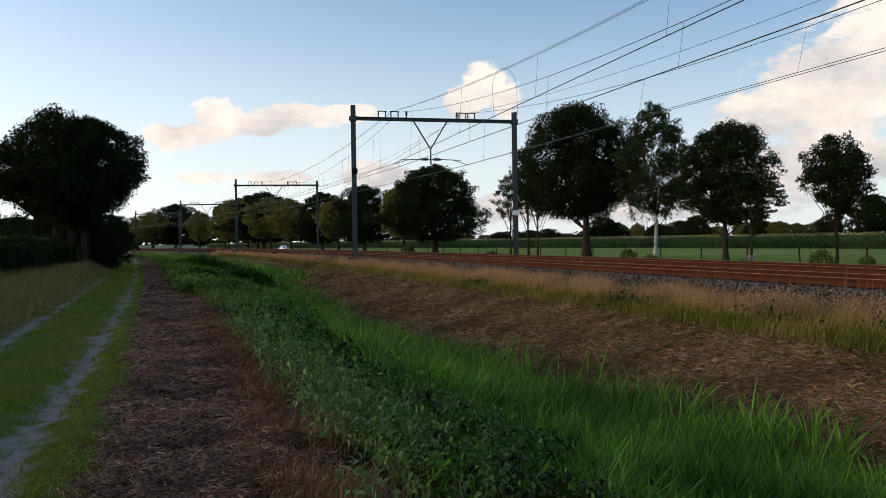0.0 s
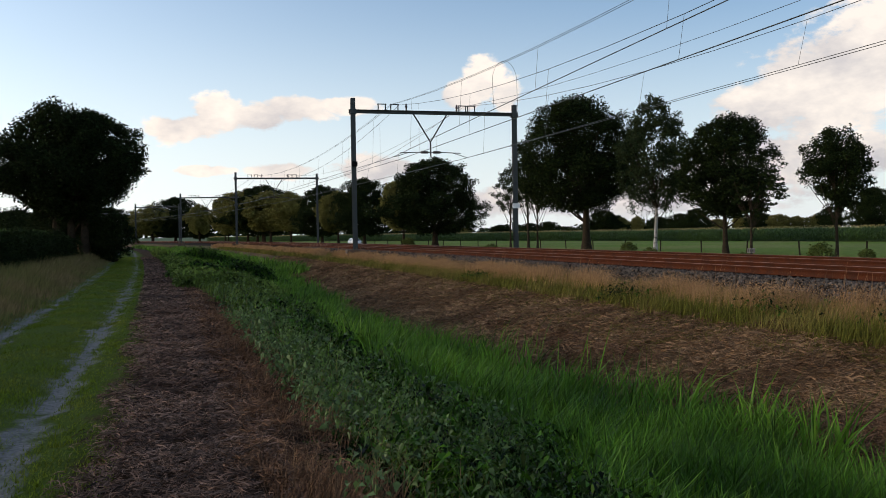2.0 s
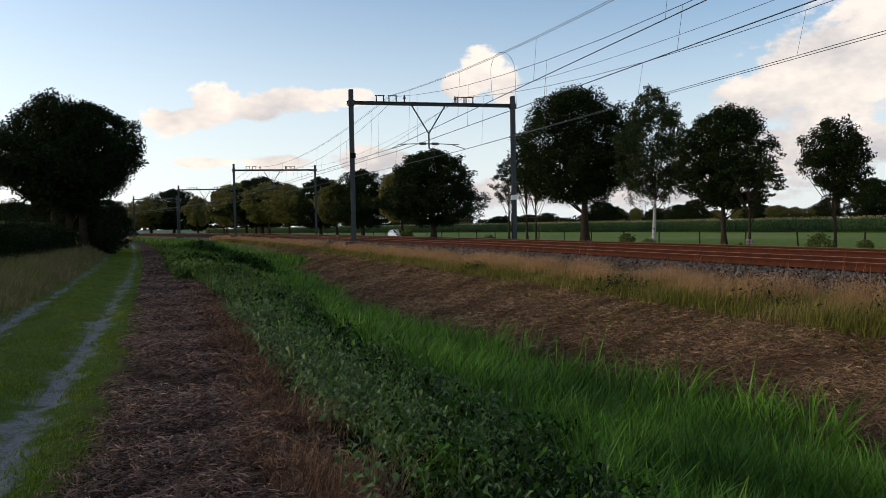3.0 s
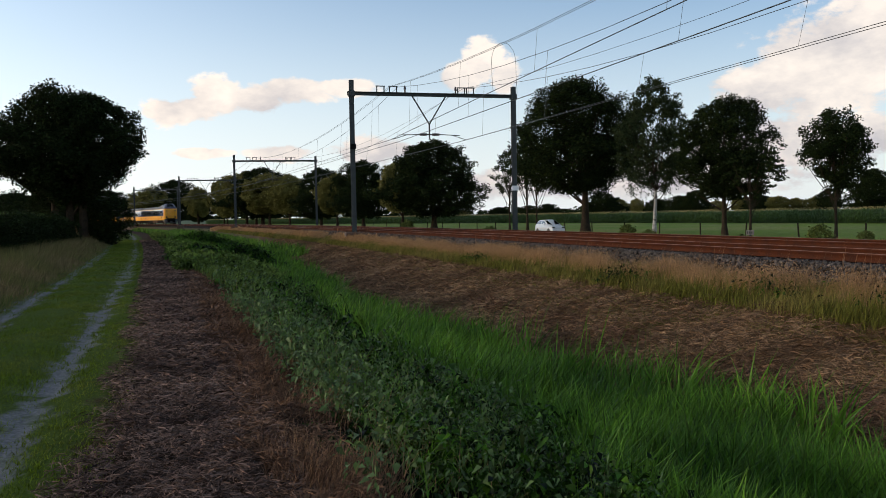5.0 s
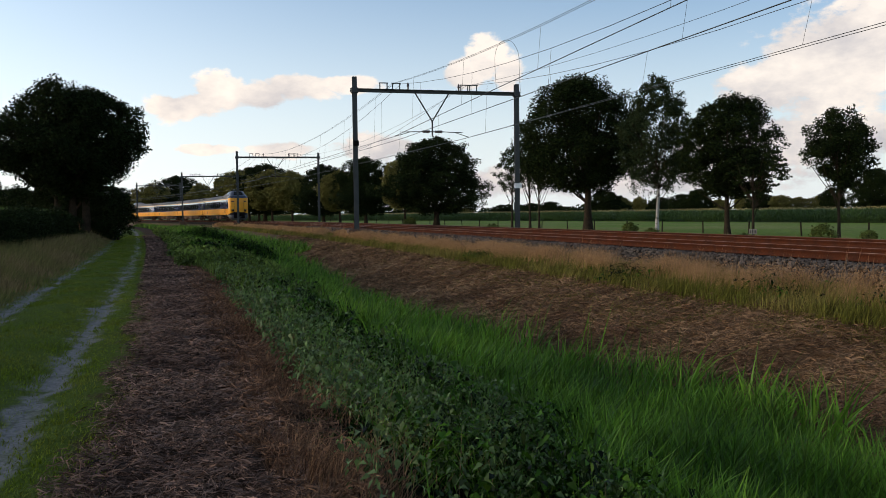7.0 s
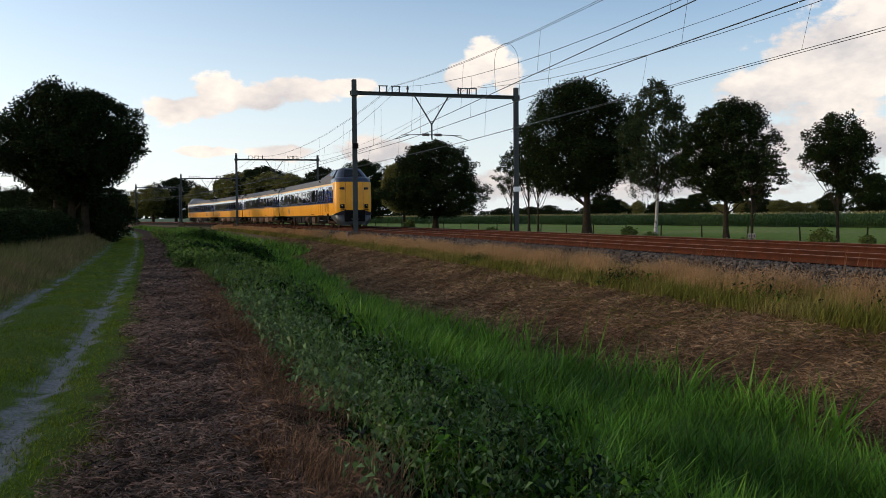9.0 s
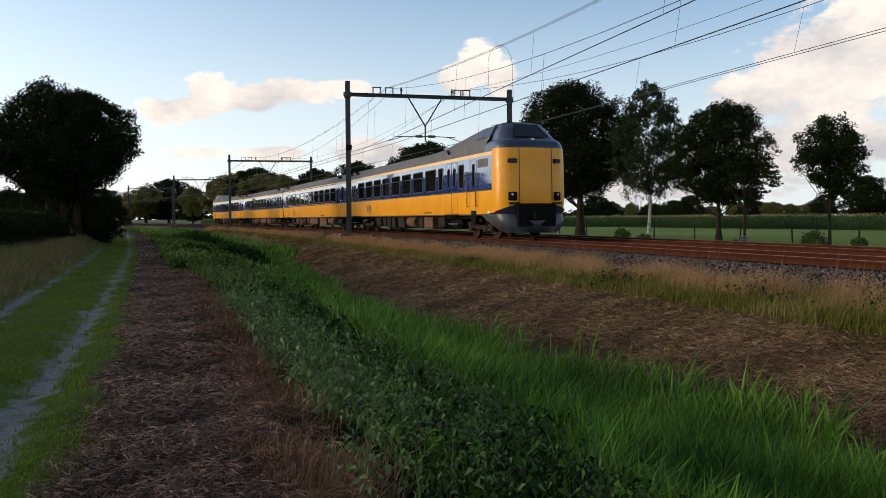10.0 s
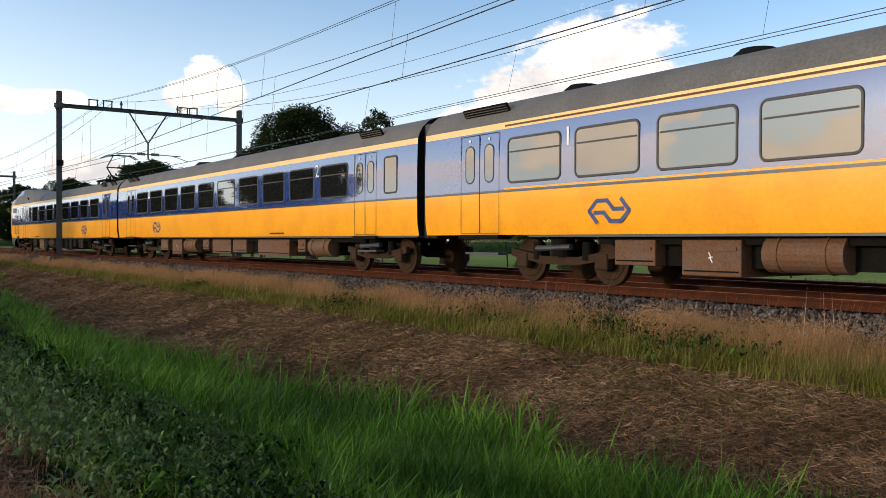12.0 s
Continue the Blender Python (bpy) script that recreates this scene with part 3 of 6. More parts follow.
def build_portal(s, signs=False):
    g = thing("catenary_portal", "dark galvanised steel portal carrying the overhead wires over both tracks", "catenary portal", "catenary portals")
    g.matrix_basis = pose(bend(s), s, 0, 0, 0, math.degrees(math.atan2(-(bend(s + 1) - bend(s - 1)), 2) * -1) if s > 0 else 0)
    for l, top, ground in ((MAST_L, 9.68, 0.05), (MAST_R, 9.50, -0.1)):
        part("mast", h_beam(bmesh.new(), l, 0, ground + 0.3, top), M_STEEL, g)
        bm = boxed(l - 0.55, l + 0.55, -0.4, 0.4, ground - 0.5, ground + 0.62, bevel=0.03)
        part("footing", bm, M_FOOTING, g, "stained concrete footing")
        part("bracket", boxed(l - 0.19, l + 0.19, -0.19, 0.19, 8.72, 9.04, bevel=0.02), M_STEEL, g)
    bm = i_section(bmesh.new(), 0.26, 0.20, lambda p, q, c: (c, p, 8.90 + q), MAST_L - 0.25, MAST_R + 0.25)
    part("crossbeam", bm, M_STEEL, g)
    mid = (NEAR + FAR) / 2 + 0.1
    bm = bmesh.new()
    beam(bm, (mid - 1.05, 0, 8.82), (mid, 0, 7.12), 0.07, 0.07)
    beam(bm, (mid + 1.05, 0, 8.82), (mid, 0, 7.12), 0.07, 0.07)
    cyl(bm, (mid, 0, 7.2), (mid, 0, 6.25), 0.05, n=8)
    part("hanger", bm, M_STEEL, g)
    for sg in (-1, 1):
        bm = bmesh.new()
        for k in range(5):
            cyl(bm, (mid + sg * (0.18 + 0.09 * k), 0, 6.5), (mid + sg * (0.24 + 0.09 * k), 0, 6.5), 0.085, n=10)
        cyl(bm, (mid + sg * 0.05, 0, 6.5), (mid + sg * 0.7, 0, 6.5), 0.03, n=8)
        part("insulator", bm, M_INSUL, g, "brown glazed insulator")
        bm = bmesh.new()
        cyl(bm, (mid + sg * 0.7, 0, 6.5), (mid + sg * 1.9, 0, 6.46), 0.025, n=8)
        cyl(bm, (mid + sg * 1.4, 0, 6.47), (mid + sg * 2.3, 0, 6.20), 0.02, n=8)
        part("registration_arm", bm, M_STEEL, g)
    for x in (11.95, 12.72, 16.98, 17.55):
        bm = bmesh.new()
        for dx in (-0.22, 0.22):
            box(bm, x + dx - 0.03, x + dx + 0.03, -0.03, 0.03, 9.0, 9.34)
        box(bm, x - 0.28, x + 0.28, -0.04, 0.04, 9.34, 9.39)
        part("insulator_bracket", bm, M_STEEL, g)
    for x in (13.45, 16.62):
        bm = bmesh.new()
        cyl(bm, (x, 0, 9.0), (x, 0, 9.2), 0.05, n=8)
        cyl(bm, (x, 0, 9.2), (x, 0, 9.42), 0.09, 0.04, n=8)
        part("post_insulator", bm, M_INSUL, g)
    if signs:
        part("number_plate", boxed(MAST_R - 0.24, MAST_R + 0.24, -0.17, -0.15, 3.05, 3.35), M_WHITE, g, "small pale plate on the mast")
        part("cable_box", boxed(MAST_R - 0.2, MAST_R - 0.14, -0.12, 0.12, 1.6, 2.2), M_STEEL, g)
        part("switch_box", boxed(MAST_L - 0.17, MAST_L + 0.17, -0.3, -0.14, 5.6, 5.9), M_DARK, g)
    return g


for s_ in PORTALS:
    build_portal(s_, abs(s_ - 50.4) < 1)


def wire(name, pts, r, label, n=5, cat="wire"):
    v, f = tube_np(pts, r, n)
    return tagged(new(name, mesh_np(name, v, f, (M_WIRE,), smooth=True)), label, cat, "overhead wires")


def build_wires():
    def run(ends, sag, r, name, label, first=0):
        """ends: across and height at each portal."""
        pts = []
        for k in range(len(PORTALS) - 1):
            (la, za), (lb, zb), a, b = ends(k), ends(k + 1), PORTALS[k], PORTALS[k + 1]
            for u in np.linspace(0, 1, 15)[:-1]:
                pts.append((bend(a) * (1 - u) + bend(b) * u + la + (lb - la) * u, a + (b - a) * u, za + (zb - za) * u - sag * 4 * u * (1 - u)))
        wire(name, pts, r, label)
        return pts

    def droppers(upper, lower, steps):
        for k in steps:
            wire("dropper", [upper[k], lower[k]], 0.006, "thin vertical dropper between contact and messenger wire", 4, "dropper")

    zc = RAIL + 5.5
    steps = [1, 3, 5, 7, 9, 11, 13, 15, 17, 19, 21, 23, 25, 27, 31, 35, 39]
    # the near track: a line in use, and one that rises out of it to its anchor
    use = run(lambda k: (NEAR + (0.3 if k % 2 else -0.1), zc - 0.10), 0.03, 0.016, "contact_wire", "taut dark contact wire above the track")
    mess = run(lambda k: (13.12, 9.40), 2.10, 0.011, "messenger_wire", "sagging dark messenger wire above the track")
    droppers(mess, use, steps)
    rise = run(lambda k: (NEAR - 0.25, (7.46, 6.20, zc - 0.1, zc - 0.1, zc - 0.1, zc - 0.1)[k]), -0.05, 0.016, "contact_wire", "dark contact wire rising to its anchor")
    for l in (12.60, 12.72):
        top = run(lambda k, l=l: (l, 9.42), 1.28, 0.009, "messenger_wire", "sagging dark messenger wire above the track")
    droppers(top, rise, steps[:14])
    far = run(lambda k: (FAR + (0.1 if k % 2 else -0.3), zc - 0.09), 0.03, 0.010, "contact_wire", "taut dark contact wire above the far track")
    run(lambda k: (FAR + 0.12, zc - 0.10), 0.03, 0.010, "contact_wire", "taut dark contact wire above the far track")
    fm = run(lambda k: (17.05, 9.42), 2.05, 0.011, "messenger_wire", "sagging dark messenger wire above the far track")
    droppers(fm, far, steps)
    run(lambda k: (17.3, 9.42), 1.35, 0.009, "feeder_wire", "dark feeder wire carried on top of the portals")
    # bowed jumper between the two lines
    arc = [(16.13 - 0.68 * math.cos(a), 42.0, 9.5 + 1.05 * math.sin(a)) for a in np.linspace(0, math.pi, 17)]
    pts = [(15.52, 42.0, 8.0), (15.47, 42.0, 8.8)] + arc + [(16.82, 42.0, 8.8), (16.86, 42.0, 7.9)]
    wire("jumper_loop", pts, 0.010, "thin bowed jumper cable between the overhead wires", 5, "cable")


build_wires()

# ---------------------------------------------------------------- train
# A coach stands with its front at y = 0 and reaches to +y; x across, z from the rail top.
HALF = 1.42
SECTION = [(1.36, 0.98), (1.41, 1.30), (1.42, 1.88), (1.42, 1.93), (1.42, 2.6), (1.405, 3.20), (1.40, 3.22), (1.395, 3.36), (1.36, 3.46), (1.26, 3.64), (1.05, 3.82), (0.70, 3.94), (0.35, 3.99), (0.0, 4.0)]


def loft(sections, close=False):
    """A surface through rows of points (each a list of 3D points of equal number)."""
    bm = bmesh.new()
    rows = [[bm.verts.new(p) for p in r] for r in sections]
    for a, b in zip(rows[:-1], rows[1:]):
        for i in range(len(a) - 1):
            if (a[i].co - a[i + 1].co).length < 1e-6 and (b[i].co - b[i + 1].co).length < 1e-6:
                continue
            bm.faces.new((a[i], a[i + 1], b[i + 1], b[i]))
    bmesh.ops.remove_doubles(bm, verts=bm.verts, dist=1e-5)
    bmesh.ops.recalc_face_normals(bm, faces=bm.faces)
    return bm


def band(i, j, ys, sides=(-1, 1), mirror_join=False):
    """The stretch of the coach's section from point i to j, along y."""
    bm = bmesh.new()
    for sg in sides:
        rows = [[bm.verts.new((sg * x, y, z)) for x, z in SECTION[i:j + 1]] for y in ys]
        for a, b in zip(rows[:-1], rows[1:]):
            for k in range(len(a) - 1):
                bm.faces.new((a[k], a[k + 1], b[k + 1], b[k]) if sg > 0 else (a[k + 1], a[k], b[k], b[k + 1]))
    bmesh.ops.remove_doubles(bm, verts=bm.verts, dist=1e-5)
    return bm


def rounded(bm, sg, x, y0, y1, z0, z1, r, depth, n=4):
    """A plate with round corners on the coach's side."""
    pts = []
    for cy, cz, a0 in ((y1 - r, z1 - r, 0), (y0 + r, z1 - r, 90), (y0 + r, z0 + r, 180), (y1 - r, z0 + r, 270)):
        for k in range(n + 1):
            a = radians(a0 + 90 * k / n)
            pts.append((cy + r * math.cos(a), cz + r * math.sin(a)))
    outer = [bm.verts.new((sg * (x + depth), y, z)) for y, z in pts]
    inner = [bm.verts.new((sg * x, y, z)) for y, z in pts]
    bm.faces.new(outer if sg > 0 else outer[::-1])
    for k in range(len(pts)):
        q = (k + 1) % len(pts)
        bm.faces.new((inner[k], inner[q], outer[q], outer[k]) if sg > 0 else (outer[k], outer[q], inner[q], inner[k]))
    return bm


def ring(bm, sg, x, y0, y1, z0, z1, r, w, depth, n=4):
    """A frame with round corners on the coach's side."""
    def outline(o):
        pts = []
        rr = r + o
        for cy, cz, a0 in ((y1 - r, z1 - r, 0), (y0 + r, z1 - r, 90), (y0 + r, z0 + r, 180), (y1 - r, z0 + r, 270)):
            for k in range(n + 1):
                a = radians(a0 + 90 * k / n)
                pts.append((cy + rr * math.cos(a), cz + rr * math.sin(a)))
        return pts
    rows = [[bm.verts.new((sg * (x + d), y, z)) for y, z in outline(o)] for o, d in ((w, 0), (w * 0.8, depth), (0.005, depth), (0, 0.0))]
    m = len(rows[0])
    for a, b in zip(rows[:-1], rows[1:]):
        for k in range(m):
            q = (k + 1) % m
            bm.faces.new((a[k], a[q], b[q], b[k]) if sg < 0 else (b[k], b[q], a[q], a[k]))
    return bm


def side_window(car, sg, y0, y1, z0=2.08, z1=3.0, r=0.09, bar=True):
    w = part("window", ring(bmesh.new(), sg, 1.417, y0, y1, z0, z1, r, 0.05, 0.016), M_RUBBER, car)
    part("pane", rounded(bmesh.new(), sg, 1.417, y0, y1, z0, z1, r, 0.006), M_GLASS, w)
    if bar:
        part("window_bar", boxed(min(sg * 1.42, sg * 1.434), max(sg * 1.42, sg * 1.434), y0 + 0.03, y1 - 0.03, z1 - 0.27, z1 - 0.24), M_RUBBER, w)


def double_door(car, sg, y0, y1):
    mid = (y0 + y1) / 2
    for a, b in ((y0, mid), (mid, y1)):
        d = part("door", ring(bmesh.new(), sg, 1.418, a + 0.012, b - 0.012, 1.02, 3.17, 0.03, 0.012, 0.008), M_RUBBER, car)
        c = (a + b) / 2
        part("pane", rounded(bmesh.new(), sg, 1.417, c - 0.14, c + 0.14, 2.14, 2.93, 0.13, 0.008), M_GLASS, d)
        part("gasket", ring(bmesh.new(), sg, 1.417, c - 0.14, c + 0.14, 2.14, 2.93, 0.13, 0.03, 0.012), M_RUBBER, d)
        part("warning_mark", boxed(min(sg * 1.42, sg * 1.424), max(sg * 1.42, sg * 1.424), c - 0.03, c + 0.03, 3.04, 3.09), M_WHITE, d)
    part("door_step", boxed(min(sg * 1.25, sg * 1.47), max(sg * 1.25, sg * 1.47), y0 - 0.02, y1 + 0.02, 0.90, 0.985), M_DARK, car)
    part("step_rack", boxed(min(sg * 1.1, sg * 1.36), max(sg * 1.1, sg * 1.36), y0 + 0.1, y1 - 0.1, 0.55, 0.60), M_SKIRT, car)


def emblem(car, sg, y, z=1.41, size=1.0):
    """The operator's blue emblem, as a plain shape of slanting and level bars."""
    bm = bmesh.new()
    w = 0.075 * size
    path1 = [(-0.30, -0.21), (-0.50, 0.0), (-0.30, 0.19), (-0.04, 0.19), (0.12, 0.03), (0.36, 0.03)]
    for sgn in (1, -1):
        for (a, b), (c, d) in zip([(p * sgn, q * sgn) for p, q in path1[:-1]], [(p * sgn, q * sgn) for p, q in path1[1:]]):
            p, q = Vector((0, a * size, b * size)), Vector((0, c * size, d * size))
            m = Matrix.Translation((sg * 1.4245, y + (p.y + q.y) / 2 * sg, z + (p.z + q.z) / 2))
            dd = Vector((0, (q - p).y * sg, (q - p).z))
            rot = Matrix.Rotation(math.atan2(dd.z, dd.y), 4, "X")
            bmesh.ops.create_cube(bm, size=1, matrix=m @ rot @ Matrix.Diagonal((0.003, dd.length + w * 0.5, w, 1)))
    part("emblem", bm, M_EMBLEM, car, "blue operator emblem")


def class_number(car, sg, y, text, z=2.86):
    cu = bpy.data.curves.new("class_number", "FONT")
    cu.body, cu.size, cu.extrude, cu.align_x, cu.align_y = text, 0.52, 0.001, "CENTER", "CENTER"
    tmp = bpy.data.objects.new("tmp", cu)
    scene.collection.objects.link(tmp)
    me = bpy.data.meshes.new_from_object(tmp.evaluated_get(bpy.context.evaluated_depsgraph_get()))
    bpy.data.objects.remove(tmp)
    me.materials.clear()
    me.materials.append(M_WHITE)
    ob = new("class_number", me)
    ob.parent = car
    ob.matrix_basis = pose(sg * 1.423, y, z, 90, 0, -90 if sg < 0 else 90)
    ob["label"] = "white painted number " + text


def bogie(car, y):
    b = part("bogie", boxed(-0.9, 0.9, y - 0.25, y + 0.25, 0.50, 0.72, bevel=0.04), M_DARK, car, "sooty bogie with steel wheels")
    for yy in (-1.15, 1.15):
        for sg in (-1, 1):
            bm = cyl(bmesh.new(), (sg * 0.70, y + yy, 0.46), (sg * 0.83, y + yy, 0.46), 0.46, n=28)
            cyl(bm, (sg * 0.83, y + yy, 0.46), (sg * 0.85, y + yy, 0.46), 0.36, 0.34, n=28)
            cyl(bm, (sg * 0.85, y + yy, 0.46), (sg * 1.0, y + yy, 0.46), 0.14, n=14)
            part("wheel", bm, M_TYRE, b)
            bm = boxed(sg * 1.02 - 0.1, sg * 1.02 + 0.1, y + yy - 0.17, y + yy + 0.17, 0.30, 0.62, bevel=0.04)
            part("axle_box", bm, M_TYRE, b)
            bm = cyl(bmesh.new(), (sg * 1.0, y + yy * 0.62, 0.48), (sg * 1.0, y + yy * 0.62, 0.84), 0.12, 0.11, n=14)
            part("spring", bm, M_DARK, b)
    for sg in (-1, 1):
        bm = bmesh.new()
        beam(bm, (sg * 1.02, y - 1.5, 0.62), (sg * 1.02, y - 0.5, 0.46), 0.12, 0.16)
        beam(bm, (sg * 1.02, y - 0.5, 0.46), (sg * 1.02, y + 0.5, 0.46), 0.12, 0.16)
        beam(bm, (sg * 1.02, y + 0.5, 0.46), (sg * 1.02, y + 1.5, 0.62), 0.12, 0.16)
        part("side_frame", bm, M_TYRE, b)
        part("damper", cyl(bmesh.new(), (sg * 1.2, y - 0.45, 0.74), (sg * 1.2, y + 0.55, 0.70), 0.06, n=10), M_SKIRT, b)
        part("air_spring", cyl(bmesh.new(), (sg * 1.0, y, 0.55), (sg * 1.0, y, 0.9), 0.24, n=16), M_DARK, b)


def underfloor(car, y0, y1, layout):
    part("underframe", boxed(-1.15, 1.15, y0 - 2.2, y1 + 1.2, 0.80, 0.975), M_DARK, car)
    # added dark box that blacks out the see-through gap below the floor
    part("underfloor_filler", boxed(-0.95, 0.95, y0 - 0.4, y1 + 0.2, 0.42, 0.80), M_DARK, car)
    part("sole_bar", boxed(-1.375, 1.375, 0.15 if y0 < 6 else y0 - 4, y1 + 3.0, 0.935, 0.978), M_SKIRT, car)
    for kind, a, b, low in layout:
        if kind == "tank":
            for sg in (-1, 1):
                bm = cyl(bmesh.new(), (sg * 1.0, a, 0.66), (sg * 1.0, b, 0.66), 0.29, n=20)
                for k in (0.2, 0.8):
                    m = a + (b - a) * k
                    cyl(bm, (sg * 1.0, m, 0.66), (sg * 1.0, m + 0.05, 0.66), 0.305, n=20)
                part("air_tank", bm, M_BROWN, car, "brown cylindrical air tank")
            continue
        c = part("equipment_case", boxed(-1.22, 1.22, a, b, low, 0.88, bevel=0.02), M_UNDER if kind == "dark" else M_BROWN, car, "sooty dark equipment case" if kind == "dark" else "dusty brown equipment case")
        for sg in (-1, 1):
            part("case_flap", boxed(min(sg * 1.22, sg * 1.245), max(sg * 1.22, sg * 1.245), a + 0.08, b - 0.08, 0.70, 0.76), M_UNDER if kind == "dark" else M_BROWN, c)
            part("case_hinge", boxed(min(sg * 1.22, sg * 1.235), max(sg * 1.22, sg * 1.235), a + 0.05, b - 0.05, low + 0.07, low + 0.095), M_DARK, c)
            if kind == "volt":
                bm = bmesh.new()
                for y_, z_, t_ in ((0.015, 0.635, 62), (0.0, 0.59, -12), (-0.015, 0.545, 62)):
                    m = Matrix.Translation((sg * 1.224, (a + b) / 2 + y_, z_)) @ Matrix.Rotation(radians(t_), 4, "X")
                    bmesh.ops.create_cube(bm, size=1, matrix=m @ Matrix.Diagonal((0.006, 0.085, 0.016, 1)))
                part("warning_flash", bm, M_WHITE, c, "small white flash mark")


MIDDLE_CASES = [("tank", 4.9, 6.2, 0), ("case", 6.5, 7.0, 0.5), ("case", 7.6, 10.0, 0.36), ("case", 11.0, 12.2, 0.42), ("case", 12.4, 14.2, 0.36), ("case", 14.6, 15.2, 0.5),
                ("tank", 15.92, 17.23, 0), ("volt", 17.63, 18.8, 0.28), ("case", 19.38, 20.34, 0.42)]
CAB_CASES = [("dark", 6.2, 7.1, 0.42), ("case", 8.0, 9.3, 0.30), ("dark", 9.5, 10.2, 0.36), ("tank", 10.8, 12.2, 0), ("dark", 12.8, 14.0, 0.34), ("dark", 14.6, 15.3, 0.30), ("dark", 15.6, 16.3, 0.30), ("dark", 16.6, 17.2, 0.46), ("dark", 17.8, 18.8, 0.4)]


def end_wall(car, y, name="end_wall"):
    bm = bmesh.new()
    vs = [bm.verts.new((x, y, z)) for x, z in SECTION] + [bm.verts.new((-x, y, z)) for x, z in SECTION[-2::-1]]
    bm.faces.new(vs)
    part(name, bm, M_DARK, car)
    part("gangway", boxed(-1.2, 1.2, y - 0.2, y + 0.2, 0.9, 3.72, bevel=0.1), M_RUBBER, car, "black rubber gangway bellows")


def stripes(car, y0, y1, first):
    if first:
        for z in (3.285, 1.955):
            bm = bmesh.new()
            for sg in (-1, 1):
                x = 1.408 if z > 3 else 1.4225
                box(bm, min(sg * x, sg * (x - 0.01)), max(sg * x, sg * (x - 0.01)), y0, y1, z - 0.018, z + 0.018)
            part("first_class_stripe", bm, M_YELLOW if z < 3 else M_BROWN, car, "thin first class stripe")


def skin(car, y0, y1):
    n = max(2, int((y1 - y0) / 2.5))
    ys = [y0 + (y1 - y0) * k / n for k in range(n + 1)]
    part("lower_panel", band(0, 2, ys), M_YELLOW, car, "glossy yellow lower panel", smooth=True)
    part("waist_stripe", band(2, 3, ys), M_NAVY, car, "narrow dark blue waist stripe")
    part("window_band", band(3, 6, ys), M_BLUE, car, "glossy blue window band", smooth=True)
    part("cantrail_stripe", band(6, 7, ys), M_CREAM, car, "pale cantrail stripe", smooth=True)


def roof_parts(car, y0, y1, vents):
    n = max(2, int((y1 - y0) / 2.5))
    part("roof", band(7, 13, [y0 + (y1 - y0) * k / n for k in range(n + 1)]), M_ROOF, car, "dusty grey roof", smooth=True)
    for y in vents:
        v = part("roof_fan", cyl(bmesh.new(), (0, y, 3.97), (0, y, 4.10), 0.50, 0.36, n=20), M_DARK, car)
        part("fan_cap", cyl(bmesh.new(), (0, y, 4.10), (0, y, 4.15), 0.34, 0.30, n=20), M_DARK, v)


def louvre(car, y0, y1):
    for sg in (-1, 1):
        bm = bmesh.new()
        m = Matrix.Translation((sg * 1.27, (y0 + y1) / 2, 3.63)) @ Matrix.Rotation(sg * radians(33), 4, "Y")
        bmesh.ops.create_cube(bm, size=1, matrix=m @ Matrix.Diagonal((0.04, y1 - y0, 0.36, 1)))
        lv = part("roof_louvre", bm, M_DARK, car)
        bm = bmesh.new()
        for k in range(6):
            m2 = m @ Matrix.Translation((sg * 0.02, 0, -0.14 + 0.056 * k))
            bmesh.ops.create_cube(bm, size=1, matrix=m2 @ Matrix.Diagonal((0.03, y1 - y0 - 0.06, 0.014, 1)))
        part("louvre_slat", bm, M_ROOF, lv)


def middle_coach(number, label):
    car = thing("train_coach", label, "train coach", "coaches of the train")
    L = 26.3
    skin(car, 0.12, L)
    roof_parts(car, 0.12, L, (5.6, 9.8, 14.0, 18.2, 22.4))
    end_wall(car, 0.12)
    end_wall(car, L)
    for sg in (-1, 1):
        side_window(car, sg, 1.05, 1.6, 2.10, 2.97, 0.06, bar=False)
        double_door(car, sg, 2.02, 3.16)
        double_door(car, sg, 23.48, 24.85)
        for k in range(10):
            side_window(car, sg, 3.56 + 2.006 * k, 5.10 + 2.006 * k, 2.10, 2.97)
        emblem(car, sg, 20.3)
        class_number(car, sg, 5.33, number)
        class_number(car, sg, 21.38, number)
        bm = bmesh.new()
        for k in range(6):
            box(bm, min(sg * 1.40, sg * 1.412), max(sg * 1.40, sg * 1.412), 7.6 + 0.18 * k, 7.72 + 0.18 * k, 1.06, 1.10)
        part("lettering", bm, M_RAIL, car, "row of small painted marks")
    stripes(car, 3.4, 23.3, number == "1")
    louvre(car, 23.3, 24.85)
    louvre(car, 1.9, 3.0)
    bogie(car, 2.6)
    bogie(car, 21.95)
    underfloor(car, 5.2, 19.6, MIDDLE_CASES)
    return car


